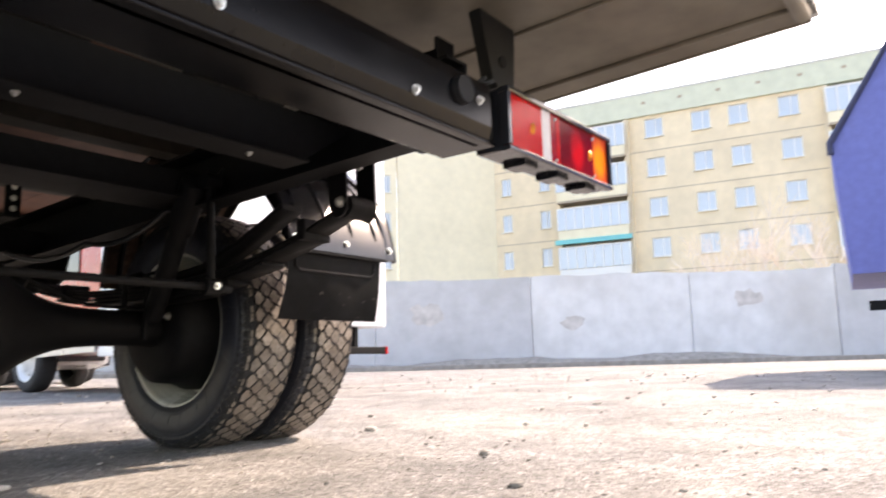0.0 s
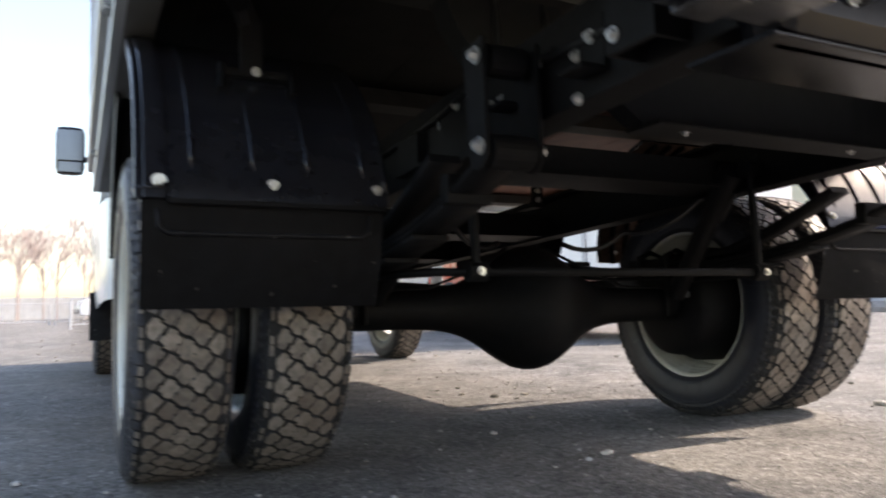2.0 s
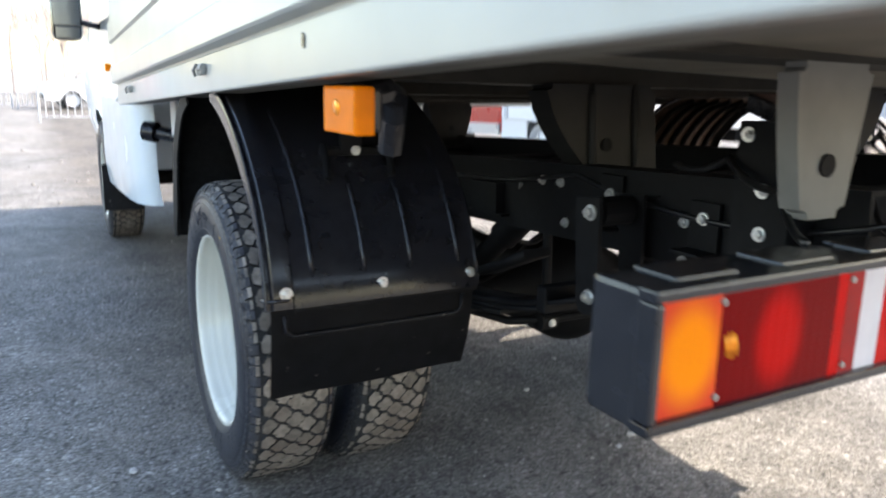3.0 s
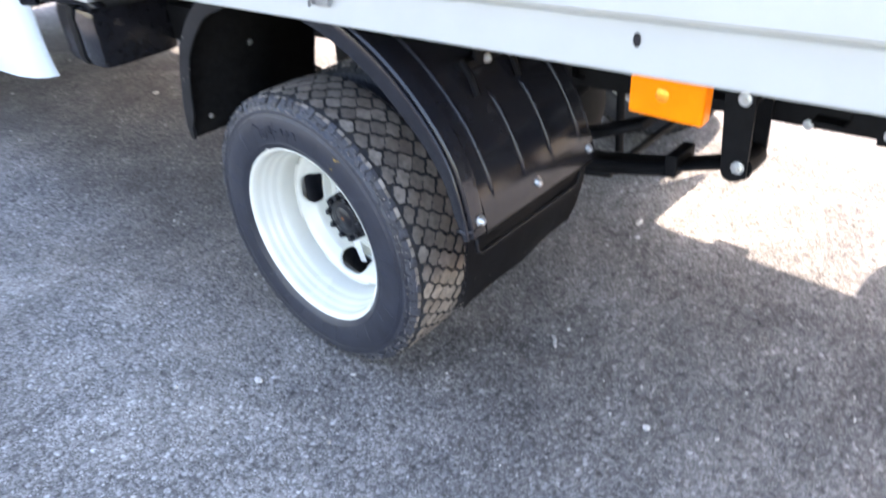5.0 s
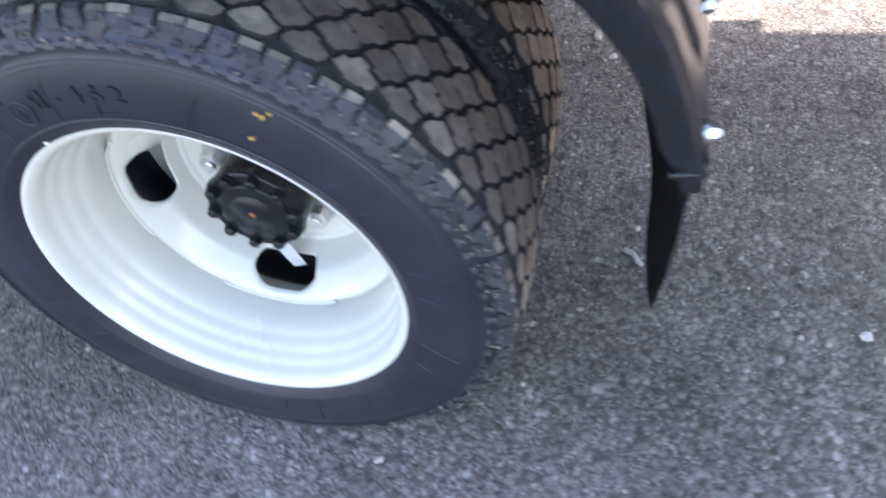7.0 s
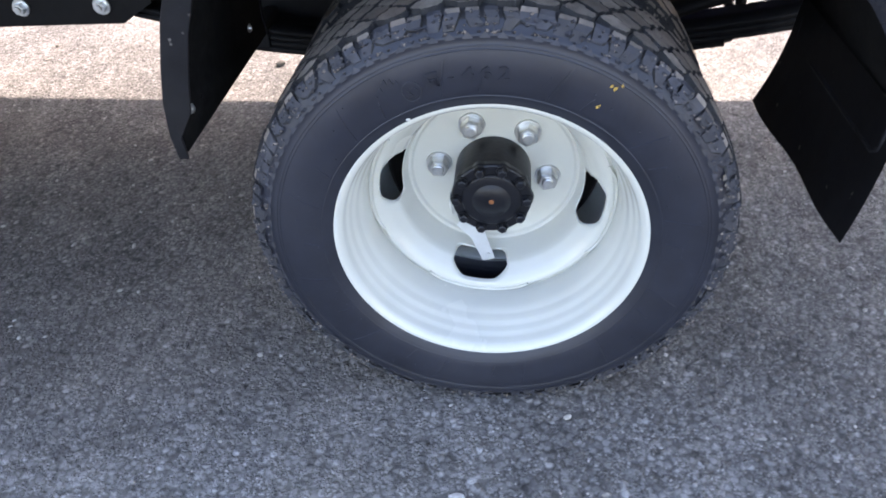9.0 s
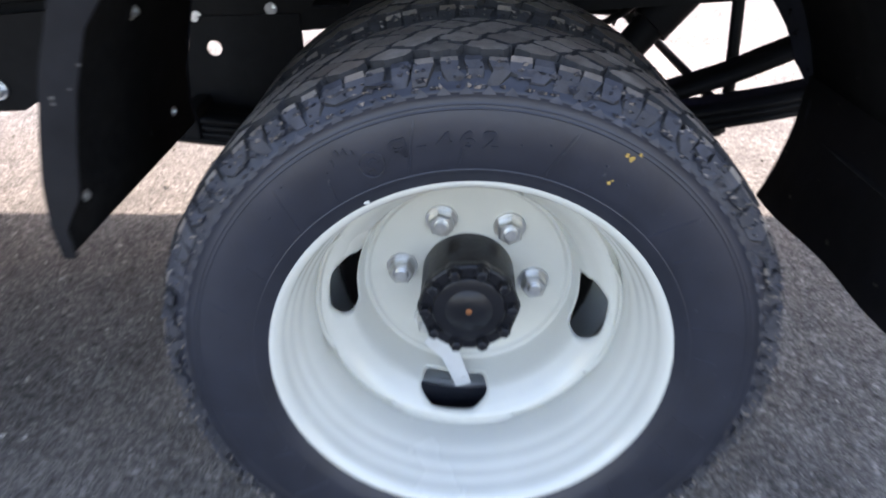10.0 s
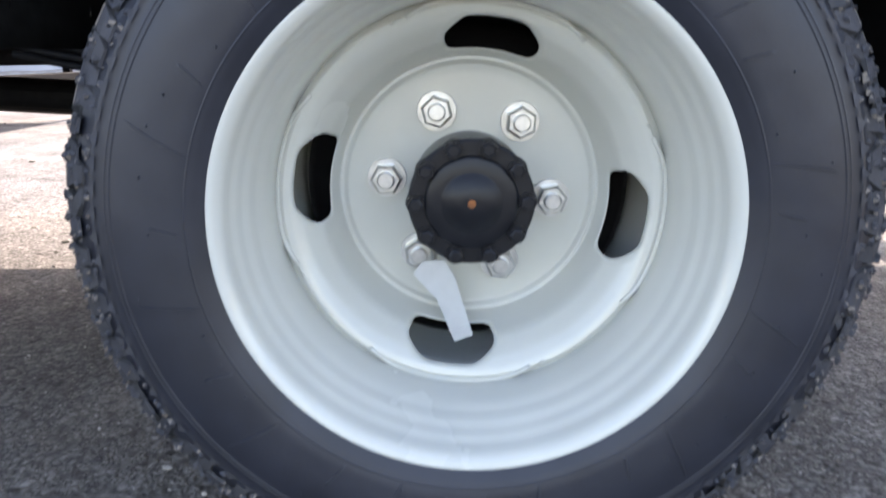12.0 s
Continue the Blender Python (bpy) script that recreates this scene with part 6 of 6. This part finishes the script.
box(bm, glen / 2 - 2.5, 5.0, 18.1, glen + 7.0, 10.5, 0.2)
part("roof", bm, CONCRETE, wing)


# ---- bare shrubs and trees ----
def twigs(bm, p, d, length, r, depth, rng, gravity=0.0):
    q = p + d * length
    cyl(bm, p, q, r, r * 0.62, seg=4 if depth < 2 else 5, cap=False)
    if depth <= 0:
        return
    for _ in range(3 if depth > 1 else 4):
        side_dir = Vector((rng.uniform(-1, 1), rng.uniform(-1, 1), rng.uniform(-0.3, 0.8)))
        nd = (d + side_dir * rng.uniform(0.45, 0.85)).normalized()
        nd.z -= gravity
        twigs(bm, p + d * length * rng.uniform(0.55, 1.0), nd.normalized(), length * rng.uniform(0.60, 0.82), r * 0.66, depth - 1, rng, gravity)


rng = random.Random(21)
TWIG = material("sunlit_pale_twig", (0.62, 0.55, 0.48), 0.9, grain=30, vary=0.2)
for k in range(5):
    side_off = 10.0 + 1.5 * k + rng.uniform(-0.5, 0.5)
    p = plan(25.0 + rng.uniform(-1.2, 1.2), side_off)
    bm = bmesh.new()
    for _ in range(2):
        d = Vector((rng.uniform(-0.35, 0.35), rng.uniform(-0.35, 0.35), 1)).normalized()
        twigs(bm, Vector((0, 0, 0)), d, rng.uniform(1.7, 2.3), 0.045, 4, rng)
    sh = thing("shrub", "bare pale-twigged shrub behind the concrete wall", "shrub", "shrubs behind the wall", at=Matrix.Translation(p))
    part("crown", bm, TWIG, sh)
for k in range(26):
    p = Vector((-9 + 0.9 * k + rng.uniform(-0.6, 0.6), 50 + rng.uniform(-4, 5), 0))
    bm = bmesh.new()
    hgt = rng.uniform(5.4, 7.2)
    cyl(bm, (0, 0, 0), (0, 0, hgt * 0.55), 0.06, 0.035, seg=8)
    tree = thing("bare_tree", "leafless brown tree far beyond the yard", "tree", "bare trees at the far edge", at=Matrix.Translation(p))
    part("trunk", bm, BARK, tree)
    bm = bmesh.new()
    for _ in range(7):
        z0 = hgt * rng.uniform(0.22, 0.5)
        d = Vector((rng.uniform(-0.6, 0.6), rng.uniform(-0.6, 0.6), 1)).normalized()
        twigs(bm, Vector((0, 0, z0)), d, hgt * 0.24, 0.030, 4, rng)
    part("crown", bm, BARK, tree)

# railing and low wall at the far side of the yard
bm = bmesh.new()
box(bm, 14, 60, 0.8, 60, 0.3, 1.6)
solid("wall_far", bm, CONCRETE, "low grey wall at the far edge of the yard", "wall", "structure")
for k in range(6):
    rl = thing("railing", "grey steel crowd railing panel standing on asphalt", "railing", "railing panels", at=pose(-1.20 - 0.4 * (k > 2) + 2.25 * (k % 3) - 4.6 * (k > 2), 16.5 + 9.0 * (k > 2) + 0.1 * math.sin(k), 0, 0, 0, 3) @ Matrix.Diagonal((1, 1, 0.62, 1)))
    bm = bmesh.new()
    tube(bm, [(0.03, 0, 0.0), (0.03, 0, 1.05), (0.08, 0, 1.12), (2.07, 0, 1.12), (2.12, 0, 1.05), (2.12, 0, 0.0)], 0.022, 8)
    tube(bm, [(0.03, 0, 0.18), (2.12, 0, 0.18)], 0.018, 8)
    part("rail_frame", bm, STEEL, rl)
    for i in range(14):
        bm = bmesh.new()
        cyl(bm, (0.16 + 0.14 * i, 0, 0.18), (0.16 + 0.14 * i, 0, 1.12), 0.009, seg=6)
        part("upright", bm, STEEL, rl)
# plain panels put up for an unclear blue and pink shape
bn = thing("blue_pink_shape", "pale blue and pink upright shapes beyond the railing", "banner", at=pose(-5.2, 27.5, 0, 0, 0, 6))
bm = bmesh.new()
box(bm, 0, 0, 0.95, 0.62, 0.03, 1.5, 0.005)
part("blue_cloth", bm, BLUECLOTH, bn)
bm = bmesh.new()
box(bm, 0.60, 0.02, 1.0, 0.50, 0.03, 1.35, 0.005)
part("pink_cloth", bm, PINKCLOTH, bn)
for xx in (-0.28, 0.28, 0.80):
    bm = bmesh.new()
    cyl(bm, (xx, 0.05, 0), (xx, 0.05, 1.7), 0.02, seg=8)
    part("post", bm, STEEL, bn)

# ---- loose stones and grit ----
def pebble(rng, size):
    bm = bmesh.new()
    bmesh.ops.create_icosphere(bm, subdivisions=1, radius=size)
    for v in bm.verts:
        v.co *= rng.uniform(0.7, 1.15)
        v.co.z *= 0.55
        v.co.x *= 1.25
    return bm


rng = random.Random(5)
for x, y, size in ((-1.172, 0.045, 0.0105), (-0.74, -0.757, 0.0095), (-0.072, -0.37, 0.008)):
    ob = solid("stone", pebble(rng, size), STONE, "small pale loose stone on asphalt", "stone", group="loose stones", smooth=False)
    ob.matrix_basis = pose(x, y, size * 0.42, 0, 0, rng.uniform(0, 180))
# long pale splinter lying on the asphalt
bm = bmesh.new()
tube(bm, [(-0.021, 0.0, 0.003), (-0.012, 0.002, 0.004), (0.004, -0.0015, 0.0042), (0.014, 0.001, 0.004), (0.021, 0.003, 0.003)], 0.0042, 6)
for v in bm.verts:
    v.co.y *= 1.2 - 14 * abs(v.co.x)
solid("wood_chip", bm, STONE, "long pale wood splinter on asphalt", "wood chip", at=pose(-0.620, -0.441, 0.0, 0, 0, 40))
verts, faces = [], []
base = bmesh.new()
bmesh.ops.create_icosphere(base, subdivisions=1, radius=1.0)
bv = [v.co.copy() for v in base.verts]
bf = [[v.index for v in f.verts] for f in base.faces]
base.free()
for k in range(3800):
    if k < 2300:
        x, y = rng.uniform(-2.6, 1.2), rng.uniform(-2.2, 2.2)
        s = 0.0016 + 0.0045 * rng.random() ** 3
    else:
        x, y = rng.uniform(-3, 9), rng.uniform(-2.5, 11)
        s = 0.003 + (0.004 if x < -0.2 and y < 2.0 else 0.014) * rng.random() ** 3
    a, o = rng.uniform(0, 6.28), len(verts)
    ca, sa = math.cos(a), math.sin(a)
    sx, sy, sz = s * rng.uniform(0.8, 1.6), s * rng.uniform(0.6, 1.0), s * rng.uniform(0.4, 0.8)
    for c in bv:
        px, py = c.x * sx, c.y * sy
        verts.append((x + px * ca - py * sa, y + px * sa + py * ca, sz * 0.55 + c.z * sz))
    faces += [[i + o for i in f] for f in bf]
me = bpy.data.meshes.new("grit")
me.from_pydata(verts, [], faces)
me.materials.append(material("grey_grit", (0.30, 0.28, 0.25), 0.9, grain=300, vary=0.2, rand=0.6))
tagged(new("grit", me), "loose grey and beige grit scattered on asphalt", "grit", "", "stuff")
